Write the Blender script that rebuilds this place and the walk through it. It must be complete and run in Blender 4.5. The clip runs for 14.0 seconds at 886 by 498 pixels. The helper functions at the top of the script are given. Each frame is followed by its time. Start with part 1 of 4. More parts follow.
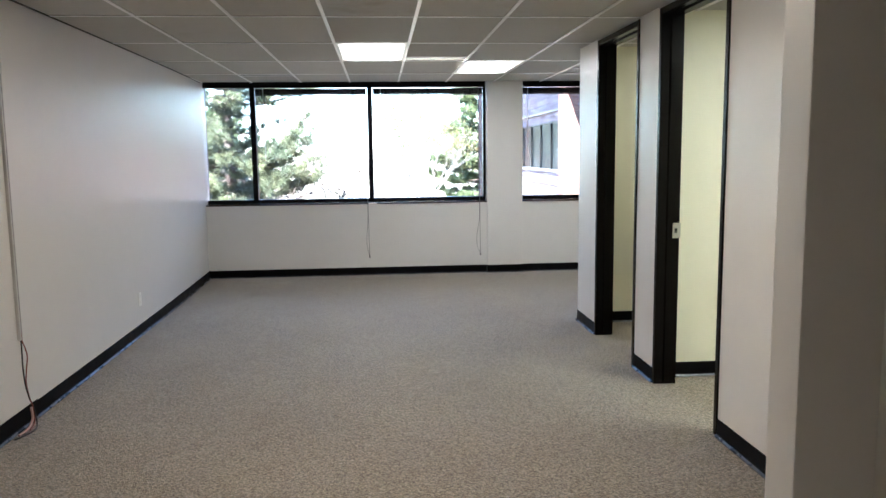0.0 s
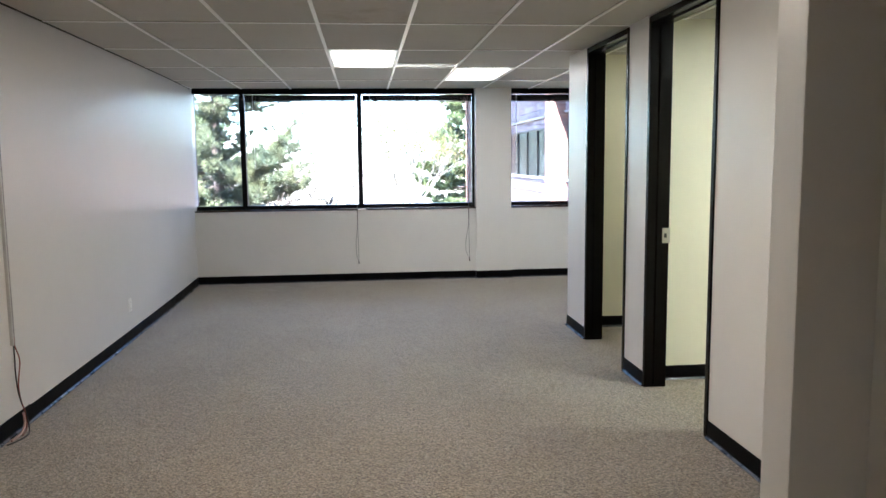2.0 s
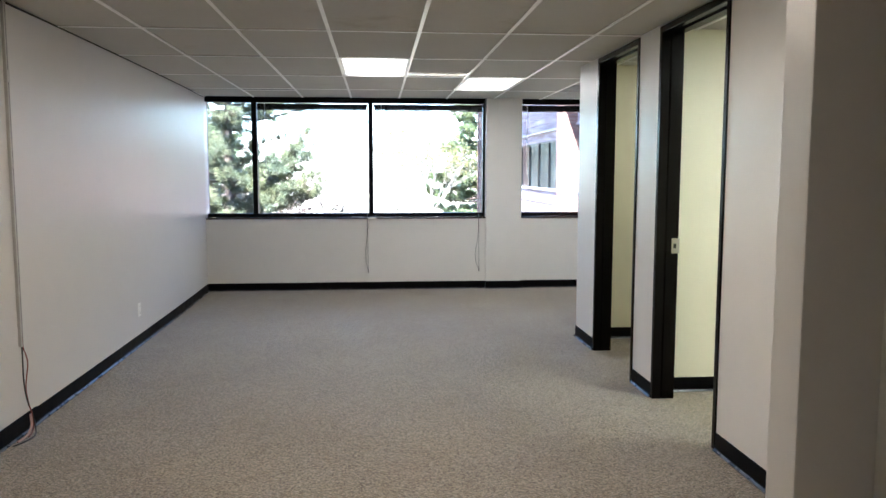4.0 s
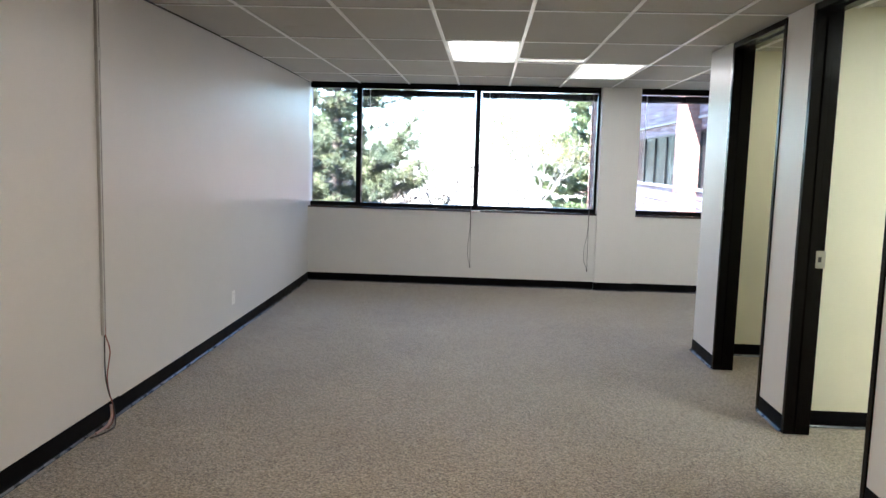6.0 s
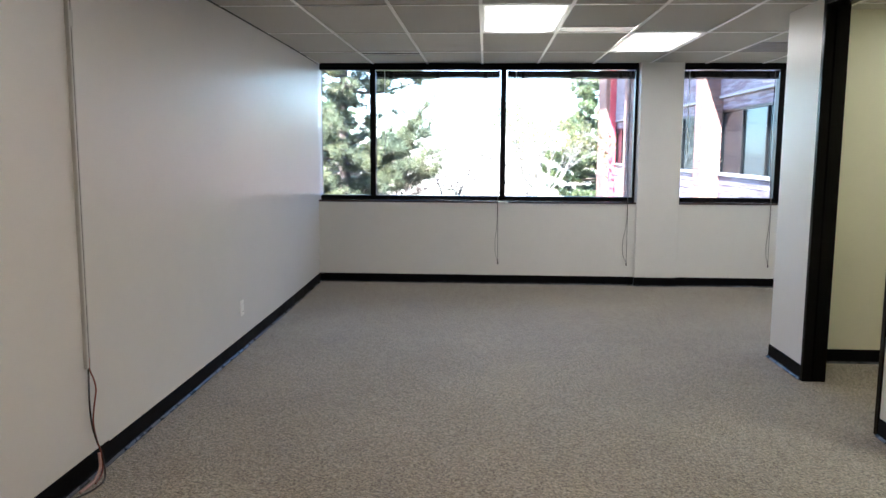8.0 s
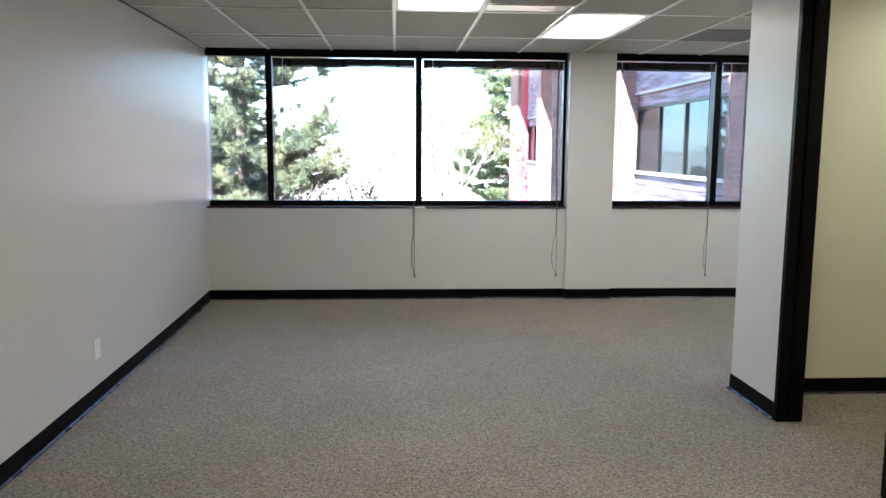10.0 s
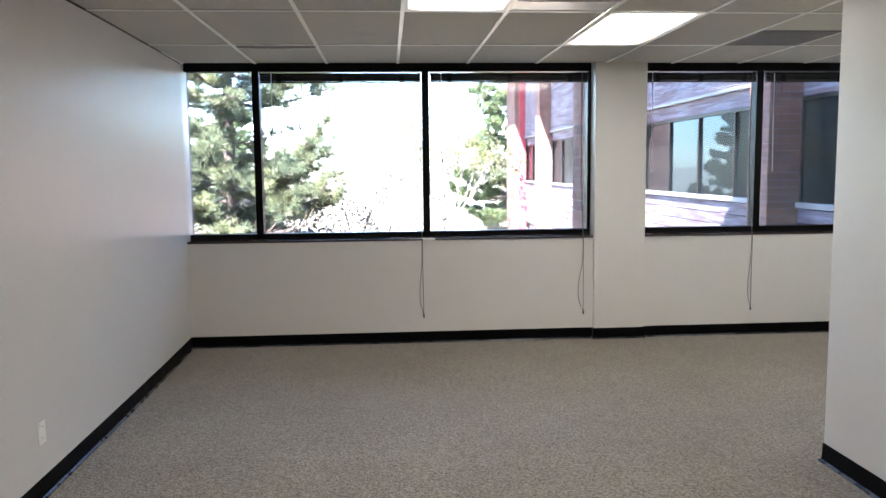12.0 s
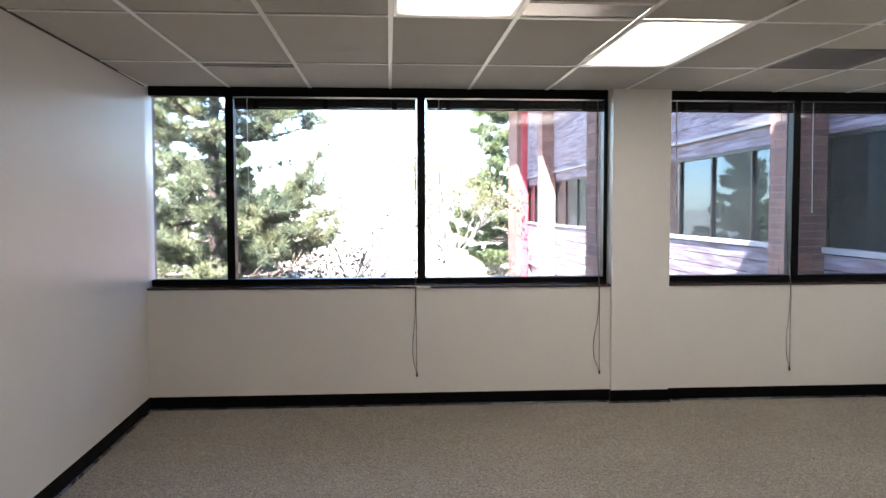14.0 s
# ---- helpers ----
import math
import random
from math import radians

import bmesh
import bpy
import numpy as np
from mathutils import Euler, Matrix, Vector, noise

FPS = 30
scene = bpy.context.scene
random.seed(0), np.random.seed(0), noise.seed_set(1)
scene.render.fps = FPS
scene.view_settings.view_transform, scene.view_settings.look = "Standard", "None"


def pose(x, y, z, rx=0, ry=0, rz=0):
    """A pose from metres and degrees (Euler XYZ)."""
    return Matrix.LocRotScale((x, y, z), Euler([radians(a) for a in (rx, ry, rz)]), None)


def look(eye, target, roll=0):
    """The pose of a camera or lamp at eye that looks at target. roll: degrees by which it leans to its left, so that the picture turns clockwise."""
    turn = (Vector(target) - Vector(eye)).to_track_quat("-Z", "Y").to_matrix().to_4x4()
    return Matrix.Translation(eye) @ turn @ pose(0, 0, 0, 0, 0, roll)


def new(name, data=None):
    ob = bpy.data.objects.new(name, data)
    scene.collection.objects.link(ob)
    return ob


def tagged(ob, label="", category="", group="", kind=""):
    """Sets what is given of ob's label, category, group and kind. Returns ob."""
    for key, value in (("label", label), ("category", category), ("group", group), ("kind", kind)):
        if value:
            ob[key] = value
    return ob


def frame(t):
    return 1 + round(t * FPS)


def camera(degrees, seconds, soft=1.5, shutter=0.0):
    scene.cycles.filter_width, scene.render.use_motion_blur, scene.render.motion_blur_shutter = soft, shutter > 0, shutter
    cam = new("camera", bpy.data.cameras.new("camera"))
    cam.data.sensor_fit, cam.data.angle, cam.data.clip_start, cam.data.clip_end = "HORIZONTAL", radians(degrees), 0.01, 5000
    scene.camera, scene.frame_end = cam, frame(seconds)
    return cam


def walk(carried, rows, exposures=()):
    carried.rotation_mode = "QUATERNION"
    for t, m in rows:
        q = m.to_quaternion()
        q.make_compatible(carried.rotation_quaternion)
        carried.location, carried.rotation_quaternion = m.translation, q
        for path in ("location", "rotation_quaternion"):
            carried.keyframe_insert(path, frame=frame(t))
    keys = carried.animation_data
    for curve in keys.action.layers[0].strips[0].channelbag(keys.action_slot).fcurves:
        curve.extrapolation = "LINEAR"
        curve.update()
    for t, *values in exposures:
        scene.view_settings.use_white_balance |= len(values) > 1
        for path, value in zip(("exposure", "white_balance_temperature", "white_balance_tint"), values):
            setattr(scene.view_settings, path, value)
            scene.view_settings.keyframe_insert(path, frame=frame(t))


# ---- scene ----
cam = camera(60.1, 14.0)
PATH = [
    (0, (0.408, -0.026, 1.553), (0.57, 1.953, 1.306), -0.7),
    (0.5, (0.381, -0.002, 1.55), (0.531, 1.979, 1.321), 1.0),
    (1, (0.4, -0.001, 1.498), (0.589, 1.977, 1.272), 0.9),
    (1.5, (0.38, -0.016, 1.522), (0.593, 1.958, 1.285), 0.3),
    (2, (0.357, -0.063, 1.544), (0.557, 1.914, 1.315), -0.6),
    (2.2, (0.353, -0.063, 1.554), (0.507, 1.919, 1.333), -1.4),
    (4.3, (0.391, -0.061, 1.515), (0.557, 1.922, 1.32), 0.3),
    (4.5, (0.4, -0.061, 1.526), (0.503, 1.927, 1.332), -0.3),
    (5, (0.4, 0.038, 1.546), (0.459, 2.025, 1.324), -0.9),
    (5.5, (0.431, 0.215, 1.56), (0.415, 2.207, 1.378), 0.7),
    (6, (0.426, 0.392, 1.531), (0.321, 2.376, 1.304), 1.6),
    (6.5, (0.264, 0.533, 1.531), (0.153, 2.514, 1.278), -1.6),
    (7, (0.176, 0.72, 1.522), (0.063, 2.699, 1.255), -1.7),
    (7.5, (0.166, 1.019, 1.555), (0.03, 2.995, 1.278), 0.4),
    (8, (0.108, 1.208, 1.497), (0.001, 3.189, 1.244), 0.3),
    (8.5, (0.032, 1.459, 1.506), (0.031, 3.44, 1.232), -1.8),
    (8.7, (0.032, 1.562, 1.503), (0.066, 3.546, 1.253), -1.3),
    (10.8, (0.094, 2.569, 1.529), (0.252, 4.545, 1.264), 0.3),
    (11, (0.06, 2.657, 1.532), (0.228, 4.634, 1.28), 0.3),
    (11.5, (-0.038, 2.886, 1.552), (0.104, 4.866, 1.307), -0.5),
    (12, (-0.035, 3.111, 1.55), (0.105, 5.095, 1.342), -0.6),
    (12.5, (0.066, 3.297, 1.518), (0.21, 5.284, 1.326), -0.4),
    (13, (0.069, 3.505, 1.525), (0.138, 5.498, 1.374), 0.3),
    (13.5, (-0.08, 3.707, 1.516), (0.018, 5.701, 1.385), -1.2),
    (14, (0.053, 3.935, 1.533), (0.193, 5.927, 1.43), -0.1),
]
walk(cam, [(t, look(eye, target, roll)) for t, eye, target, roll in PATH],
     exposures=[(0, 4.56, 5200, 10), (5, 4.56, 5250, 10), (8, 4.38, 5270, 10), (11, 4.4, 5400, 10), (12, 4.42, 5500, 11), (13, 4.28, 5690, 13), (14, 4.23, 5740, 14)])

# ---- world, sun, exposure ----
world = bpy.data.worlds.new("World")
scene.world = world
world.use_nodes = True
wn = world.node_tree
sky = wn.nodes.new("ShaderNodeTexSky")
sky.sky_type = 'NISHITA'
sky.sun_disc = False
SUN_DIR = Vector((1.0, 2.6, -2.8)).normalized()
sky.sun_elevation = math.asin(-SUN_DIR.z)
sky.sun_rotation = math.atan2(-SUN_DIR.x, -SUN_DIR.y)
sky.air_density, sky.dust_density, sky.ozone_density = 1.0, 0.4, 2.0
background = wn.nodes["Background"]
wn.links.new(sky.outputs[0], background.inputs[0])
background.inputs[1].default_value = 0.087

sun_data = bpy.data.lights.new("sun", 'SUN')
sun_data.energy, sun_data.angle, sun_data.color = 5.0, radians(0.5), (1.0, 0.95, 0.87)
sun = new("sun", sun_data)
sun.matrix_world = look((0, -20, 30), Vector((0, -20, 30)) + SUN_DIR)

PANEL_POWER = 0.9      # fluorescent lens panels

# ---- materials ----


def material(name):
    m = bpy.data.materials.new(name)
    m.use_nodes = True
    nt = m.node_tree
    return m, nt, nt.nodes["Principled BSDF"]


def node(nt, kind, **values):
    n = nt.nodes.new(kind)
    for key, value in values.items():
        n.inputs[key.replace("_", " ")].default_value = value
    return n


def coords(nt, scale=(1, 1, 1), world_space=True):
    src = nt.nodes.new("ShaderNodeNewGeometry" if world_space else "ShaderNodeTexCoord")
    mp = nt.nodes.new("ShaderNodeMapping")
    mp.inputs["Scale"].default_value = scale
    nt.links.new(src.outputs["Position" if world_space else "Object"], mp.inputs["Vector"])
    return mp.outputs[0]


def noise_tex(nt, vec, scale, detail=4, rough=0.55):
    n = node(nt, "ShaderNodeTexNoise", Scale=scale, Detail=detail, Roughness=rough)
    nt.links.new(vec, n.inputs["Vector"])
    return n.outputs["Fac"]


def ramp(nt, fac, stops):
    r = nt.nodes.new("ShaderNodeValToRGB")
    while len(r.color_ramp.elements) < len(stops):
        r.color_ramp.elements.new(0.5)
    for e, (p, c) in zip(r.color_ramp.elements, stops):
        e.position, e.color = p, (*c, 1) if len(c) == 3 else c
    nt.links.new(fac, r.inputs[0])
    return r.outputs[0]


def mix(nt, fac, a, b, blend='MIX'):
    m = nt.nodes.new("ShaderNodeMix")
    m.data_type, m.blend_type = 'RGBA', blend
    for sock, v in ((m.inputs[0], fac), (m.inputs[6], a), (m.inputs[7], b)):
        if isinstance(v, (int, float)):
            sock.default_value = v
        elif isinstance(v, tuple):
            sock.default_value = (*v, 1)
        else:
            nt.links.new(v, sock)
    return m.outputs[2]


def bump(nt, bsdf, height, strength, distance):
    b = node(nt, "ShaderNodeBump", Strength=strength, Distance=distance)
    nt.links.new(height, b.inputs["Height"])
    nt.links.new(b.outputs[0], bsdf.inputs["Normal"])


def plain(name, colour, rough=0.5, metal=0.0, vary=0.12, scale=9.0, bumps=0.0, spec=0.5, grain=140.0):
    m, nt, b = material(name)
    v = coords(nt)
    big = noise_tex(nt, v, scale, 5)
    fine = noise_tex(nt, v, grain, 3)
    lo, hi = tuple(c * (1 - vary) for c in colour), tuple(min(1, c * (1 + vary)) for c in colour)
    col = ramp(nt, big, [(0.3, lo), (0.7, hi)])
    col = mix(nt, 0.25, col, ramp(nt, fine, [(0.3, lo), (0.7, hi)]))
    nt.links.new(col, b.inputs["Base Color"])
    nt.links.new(ramp(nt, big, [(0.25, (rough * 0.85,) * 3), (0.75, (min(1, rough * 1.15),) * 3)]), b.inputs["Roughness"])
    b.inputs["Metallic"].default_value = metal
    b.inputs["Specular IOR Level"].default_value = spec
    if bumps:
        bump(nt, b, fine, 0.5, bumps)
    return m


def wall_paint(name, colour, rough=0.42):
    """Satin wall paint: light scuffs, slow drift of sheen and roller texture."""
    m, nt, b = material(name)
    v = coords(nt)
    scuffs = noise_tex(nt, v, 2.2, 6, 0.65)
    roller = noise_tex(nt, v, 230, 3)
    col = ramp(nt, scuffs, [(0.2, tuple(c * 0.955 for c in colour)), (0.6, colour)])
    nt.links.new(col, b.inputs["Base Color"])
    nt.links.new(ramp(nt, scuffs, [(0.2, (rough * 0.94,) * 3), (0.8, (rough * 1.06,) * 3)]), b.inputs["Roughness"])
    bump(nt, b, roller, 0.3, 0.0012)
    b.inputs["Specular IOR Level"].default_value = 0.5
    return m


def carpet_material():
    m, nt, b = material("carpet_loop_pile")
    v = coords(nt)
    vo = node(nt, "ShaderNodeTexVoronoi", Scale=120.0, Randomness=1.0)
    nt.links.new(v, vo.inputs["Vector"])
    sep = nt.nodes.new("ShaderNodeSeparateColor")
    nt.links.new(vo.outputs["Color"], sep.inputs[0])
    yarn = ramp(nt, sep.outputs[0], [(0.0, (0.04, 0.033, 0.027)), (0.28, (0.155, 0.135, 0.107)), (0.65, (0.37, 0.33, 0.265)), (1.0, (0.6, 0.55, 0.46))])
    tufts = noise_tex(nt, v, 64, 5, 0.84)
    yarn = mix(nt, 0.52, yarn, ramp(nt, tufts, [(0.4, (0.06, 0.05, 0.04)), (0.5, (0.26, 0.228, 0.178)), (0.6, (0.5, 0.454, 0.375))]))
    worn = noise_tex(nt, v, 1.3, 5, 0.6)
    yarn = mix(nt, 1.0, yarn, ramp(nt, worn, [(0.3, (0.79, 0.76, 0.69)), (0.7, (0.97, 0.945, 0.87))]), 'MULTIPLY')
    nt.links.new(yarn, b.inputs["Base Color"])
    b.inputs["Roughness"].default_value = 0.85
    b.inputs["Specular IOR Level"].default_value = 0.22
    b.inputs["Sheen Weight"].default_value = 0.35
    b.inputs["Sheen Roughness"].default_value = 0.4
    h = mix(nt, 0.5, vo.outputs["Distance"], tufts)
    bump(nt, b, h, 0.9, 0.006)
    return m


def tile_material():
    m, nt, b = material("mineral_fibre_tile")
    v = coords(nt)
    pits = noise_tex(nt, v, 130, 5, 0.7)
    cloud = noise_tex(nt, v, 1.6, 4)
    geo = nt.nodes.new("ShaderNodeNewGeometry")
    each = ramp(nt, geo.outputs["Random Per Island"], [(0.0, (0.47, 0.455, 0.415)), (1.0, (0.54, 0.525, 0.48))])
    col = mix(nt, 1.0, each, ramp(nt, cloud, [(0.3, (0.95, 0.945, 0.93)), (0.7, (1, 1, 1))]), 'MULTIPLY')
    spots = noise_tex(nt, v, 0.9, 7, 0.72)
    col = mix(nt, 1.0, col, ramp(nt, spots, [(0.62, (1, 1, 1)), (0.70, (0.86, 0.83, 0.78))]), 'MULTIPLY')
    col = mix(nt, 1.0, col, ramp(nt, pits, [(0.30, (0.72, 0.72, 0.72)), (0.42, (1, 1, 1))]), 'MULTIPLY')
    nt.links.new(col, b.inputs["Base Color"])
    b.inputs["Roughness"].default_value = 0.92
    bump(nt, b, pits, 0.5, 0.002)
    return m


def lens_material(name, tint, power):
    """Acrylic lens over fluorescent tubes: brightest along the tubes."""
    m, nt, b = material(name)
    tc = nt.nodes.new("ShaderNodeTexCoord")
    sep = nt.nodes.new("ShaderNodeSeparateXYZ")
    nt.links.new(tc.outputs["Object"], sep.inputs[0])
    ax = nt.nodes.new("ShaderNodeMath")
    ax.operation = 'ABSOLUTE'
    nt.links.new(sep.outputs["X"], ax.inputs[0])
    ay = nt.nodes.new("ShaderNodeMath")
    ay.operation = 'ABSOLUTE'
    nt.links.new(sep.outputs["Y"], ay.inputs[0])
    fx = ramp(nt, ax.outputs[0], [(0.0, (1, 1, 1)), (0.17, (0.95, 0.95, 0.95)), (0.25, (0.2, 0.195, 0.17)), (0.3, (0.035, 0.033, 0.027))])
    fy = ramp(nt, ay.outputs[0], [(0.0, (1, 1, 1)), (0.42, (0.95, 0.95, 0.95)), (0.6, (0.06, 0.057, 0.048))])
    prism = node(nt, "ShaderNodeTexVoronoi", Scale=90.0, Randomness=0.0)
    nt.links.new(tc.outputs["Object"], prism.inputs["Vector"])
    f = mix(nt, 1.0, fx, fy, 'MULTIPLY')
    f = mix(nt, 1.0, f, ramp(nt, prism.outputs["Distance"], [(0.0, (1, 1, 1)), (0.7, (0.85, 0.85, 0.85))]), 'MULTIPLY')
    col = mix(nt, 1.0, f, tint, 'MULTIPLY')
    nt.links.new(col, b.inputs["Emission Color"])
    b.inputs["Emission Strength"].default_value = power
    b.inputs["Base Color"].default_value = (0.75, 0.74, 0.66, 1)
    b.inputs["Roughness"].default_value = 0.3
    bump(nt, b, prism.outputs["Distance"], 0.4, 0.002)
    return m


def window_glass():
    m = bpy.data.materials.new("clear_window_glass")
    m.use_nodes = True
    nt = m.node_tree
    nt.nodes.clear()
    out = nt.nodes.new("ShaderNodeOutputMaterial")
    tr = nt.nodes.new("ShaderNodeBsdfTransparent")
    tr.inputs[0].default_value = (0.90, 0.915, 0.92, 1)
    gl = nt.nodes.new("ShaderNodeBsdfGlossy")
    gl.inputs["Roughness"].default_value = 0.0
    fr = nt.nodes.new("ShaderNodeFresnel")
    fr.inputs[0].default_value = 1.38
    ms = nt.nodes.new("ShaderNodeMixShader")
    nt.links.new(fr.outputs[0], ms.inputs[0])
    nt.links.new(tr.outputs[0], ms.inputs[1])
    nt.links.new(gl.outputs[0], ms.inputs[2])
    # Faint translucent share stands for glare haze, partly dirt on the pane.
    haze = nt.nodes.new("ShaderNodeBsdfTranslucent")
    haze.inputs[0].default_value = (0.85, 0.85, 0.85, 1)
    haze_mix = nt.nodes.new("ShaderNodeMixShader")
    spots = noise_tex(nt, coords(nt, (3, 3, 1)), 1.5, 4)
    nt.links.new(ramp(nt, spots, [(0.3, (0.003,) * 3), (0.75, (0.011,) * 3)]), haze_mix.inputs[0])
    nt.links.new(ms.outputs[0], haze_mix.inputs[1])
    nt.links.new(haze.outputs[0], haze_mix.inputs[2])
    nt.links.new(haze_mix.outputs[0], out.inputs[0])
    return m


def mirror_glass(name, share, spec=0.02):
    """Solar-control glazing of the wing: dark behind, strongly reflecting."""
    m, nt, b = material(name)
    gl = nt.nodes.new("ShaderNodeBsdfGlossy")
    gl.inputs["Color"].default_value = (0.62, 0.8, 1.0, 1)
    gl.inputs["Roughness"].default_value = 0.012
    v = coords(nt)
    bn = node(nt, "ShaderNodeBump", Strength=0.05, Distance=0.01)
    nt.links.new(noise_tex(nt, v, 1.2, 2), bn.inputs["Height"])
    nt.links.new(bn.outputs[0], gl.inputs["Normal"])
    ms = nt.nodes.new("ShaderNodeMixShader")
    ms.inputs[0].default_value = share
    b.inputs["Base Color"].default_value = (0.006, 0.008, 0.009, 1)
    b.inputs["Specular IOR Level"].default_value = spec
    b.inputs["Roughness"].default_value = 0.3
    out = nt.nodes["Material Output"]
    nt.links.new(b.outputs[0], ms.inputs[1])
    nt.links.new(gl.outputs[0], ms.inputs[2])
    nt.links.new(ms.outputs[0], out.inputs[0])
    return m


def brick_material():
    m, nt, b = material("brick_red")
    v = coords(nt)
    info = nt.nodes.new("ShaderNodeObjectInfo")
    geo = nt.nodes.new("ShaderNodeNewGeometry")
    add = nt.nodes.new("ShaderNodeMath")
    add.operation = 'ADD'
    nt.links.new(info.outputs["Random"], add.inputs[0])
    nt.links.new(geo.outputs["Random Per Island"], add.inputs[1])
    fr = nt.nodes.new("ShaderNodeMath")
    fr.operation = 'FRACT'
    nt.links.new(add.outputs[0], fr.inputs[0])
    col = ramp(nt, fr.outputs[0], [(0.0, (0.135, 0.068, 0.055)), (0.4, (0.18, 0.09, 0.066)), (0.8, (0.24, 0.12, 0.084)), (1.0, (0.155, 0.08, 0.066))])
    col = mix(nt, 1.0, col, ramp(nt, noise_tex(nt, v, 26, 5, 0.7), [(0.3, (0.7, 0.7, 0.7)), (0.7, (1.12, 1.1, 1.08))]), 'MULTIPLY')
    nt.links.new(col, b.inputs["Base Color"])
    b.inputs["Roughness"].default_value = 0.88
    bump(nt, b, noise_tex(nt, v, 160, 4), 0.6, 0.003)
    return m


def plank_material():
    m, nt, b = material("weathered_stained_wood_shade_tint")
    v = coords(nt, (1, 0.35, 5))
    info = nt.nodes.new("ShaderNodeObjectInfo")
    # Weathered stain and peel, tinted bluer to carry the sky's cast in shade.
    base = ramp(nt, info.outputs["Random"], [(0.0, (0.07, 0.042, 0.05)), (1.0, (0.11, 0.066, 0.075))])
    peel = noise_tex(nt, v, 3.2, 8, 0.75)
    col = mix(nt, ramp(nt, peel, [(0.44, (0, 0, 0)), (0.58, (1, 1, 1))]), base, (0.23, 0.20, 0.235))
    grain = noise_tex(nt, coords(nt, (4, 1, 60)), 3.0, 5)
    col = mix(nt, 1.0, col, ramp(nt, grain, [(0.3, (0.75, 0.75, 0.75)), (0.7, (1, 1, 1))]), 'MULTIPLY')
    nt.links.new(col, b.inputs["Base Color"])
    b.inputs["Roughness"].default_value = 0.8
    bump(nt, b, grain, 0.5, 0.004)
    return m


def leaf_material(name, dark, mid, light):
    m, nt, b = material(name)
    geo = nt.nodes.new("ShaderNodeNewGeometry")
    col = ramp(nt, geo.outputs["Random Per Island"], [(0.0, dark), (0.55, mid), (1.0, light)])
    patch = noise_tex(nt, coords(nt), 1.4, 3)
    col = mix(nt, 1.0, col, ramp(nt, patch, [(0.3, (0.6, 0.66, 0.7)), (0.7, (1.2, 1.1, 0.9))]), 'MULTIPLY')
    nt.links.new(col, b.inputs["Base Color"])
    b.inputs["Roughness"].default_value = 0.6
    tl = nt.nodes.new("ShaderNodeBsdfTranslucent")
    nt.links.new(col, tl.inputs[0])
    ms = nt.nodes.new("ShaderNodeMixShader")
    ms.inputs[0].default_value = 0.5
    nt.links.new(b.outputs[0], ms.inputs[1])
    nt.links.new(tl.outputs[0], ms.inputs[2])
    nt.links.new(ms.outputs[0], nt.nodes["Material Output"].inputs[0])
    return m


def bark_material(name, a, c):
    m, nt, b = material(name)
    n = noise_tex(nt, coords(nt, (9, 9, 2.2)), 2.2, 6, 0.7)
    nt.links.new(ramp(nt, n, [(0.3, a), (0.7, c)]), b.inputs["Base Color"])
    b.inputs["Roughness"].default_value = 0.9
    bump(nt, b, n, 0.9, 0.02)
    return m


def ground_material():
    m, nt, b = material("dry_grass_ground")
    v = coords(nt)
    big = noise_tex(nt, v, 0.22, 6, 0.65)
    fine = noise_tex(nt, v, 9, 6, 0.7)
    col = ramp(nt, big, [(0.3, (0.30, 0.25, 0.17)), (0.52, (0.38, 0.32, 0.24)), (0.7, (0.22, 0.22, 0.11))])
    col = mix(nt, 1.0, col, ramp(nt, fine, [(0.3, (0.62, 0.6, 0.58)), (0.7, (1.1, 1.08, 1.02))]), 'MULTIPLY')
    nt.links.new(col, b.inputs["Base Color"])
    b.inputs["Roughness"].default_value = 0.95
    bump(nt, b, fine, 0.8, 0.08)
    return m


M_WALL = wall_paint("satin_wall_paint_offwhite", (0.75, 0.73, 0.685), 0.36)
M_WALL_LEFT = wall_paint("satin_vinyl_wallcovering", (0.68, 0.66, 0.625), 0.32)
M_OFFICE = wall_paint("satin_wall_paint_cream", (0.73, 0.70, 0.54), 0.5)
M_CARPET = carpet_material()
M_TILE = tile_material()
M_TEE = plain("white_enamel_tee", (0.9, 0.89, 0.86), 0.4, vary=0.04)
M_BASE = plain("black_vinyl_base", (0.003, 0.003, 0.0036), 0.45, vary=0.35, bumps=0.0003, spec=0.06)
# Lighter than the base: the toe's line of reflected light is coloured in.
M_TOE = plain("vinyl_toe_glint", (0.04, 0.042, 0.048), 0.28, vary=0.4, spec=0.4)
M_FRAME = plain("dark_stained_wood", (0.0022, 0.0017, 0.0014), 0.24, vary=0.4, scale=14, spec=0.12)
M_ALU = plain("bronze_anodised_aluminium", (0.004, 0.0038, 0.004), 0.4, metal=0.0, vary=0.25, spec=0.1)
M_SILL = plain("dark_sill_wood", (0.05, 0.032, 0.028), 0.16, vary=0.3)
M_BLIND = plain("black_blind_slat", (0.003, 0.0028, 0.0028), 0.4, vary=0.3, spec=0.22)
M_CORD = plain("grey_cord", (0.10, 0.095, 0.085), 0.8, vary=0.2)
M_TASSEL = plain("black_plastic", (0.01, 0.01, 0.01), 0.4)
M_WAND = plain("clear_white_wand", (0.75, 0.75, 0.74), 0.2, vary=0.04)
M_PLATE = plain("ivory_plastic", (0.93, 0.915, 0.87), 0.3, vary=0.03)
# Near-black that stands in for the shade inside slots, holes and gaps.
M_SLOT_SHADE = plain("dark_slot", (0.015, 0.015, 0.015), 0.6)
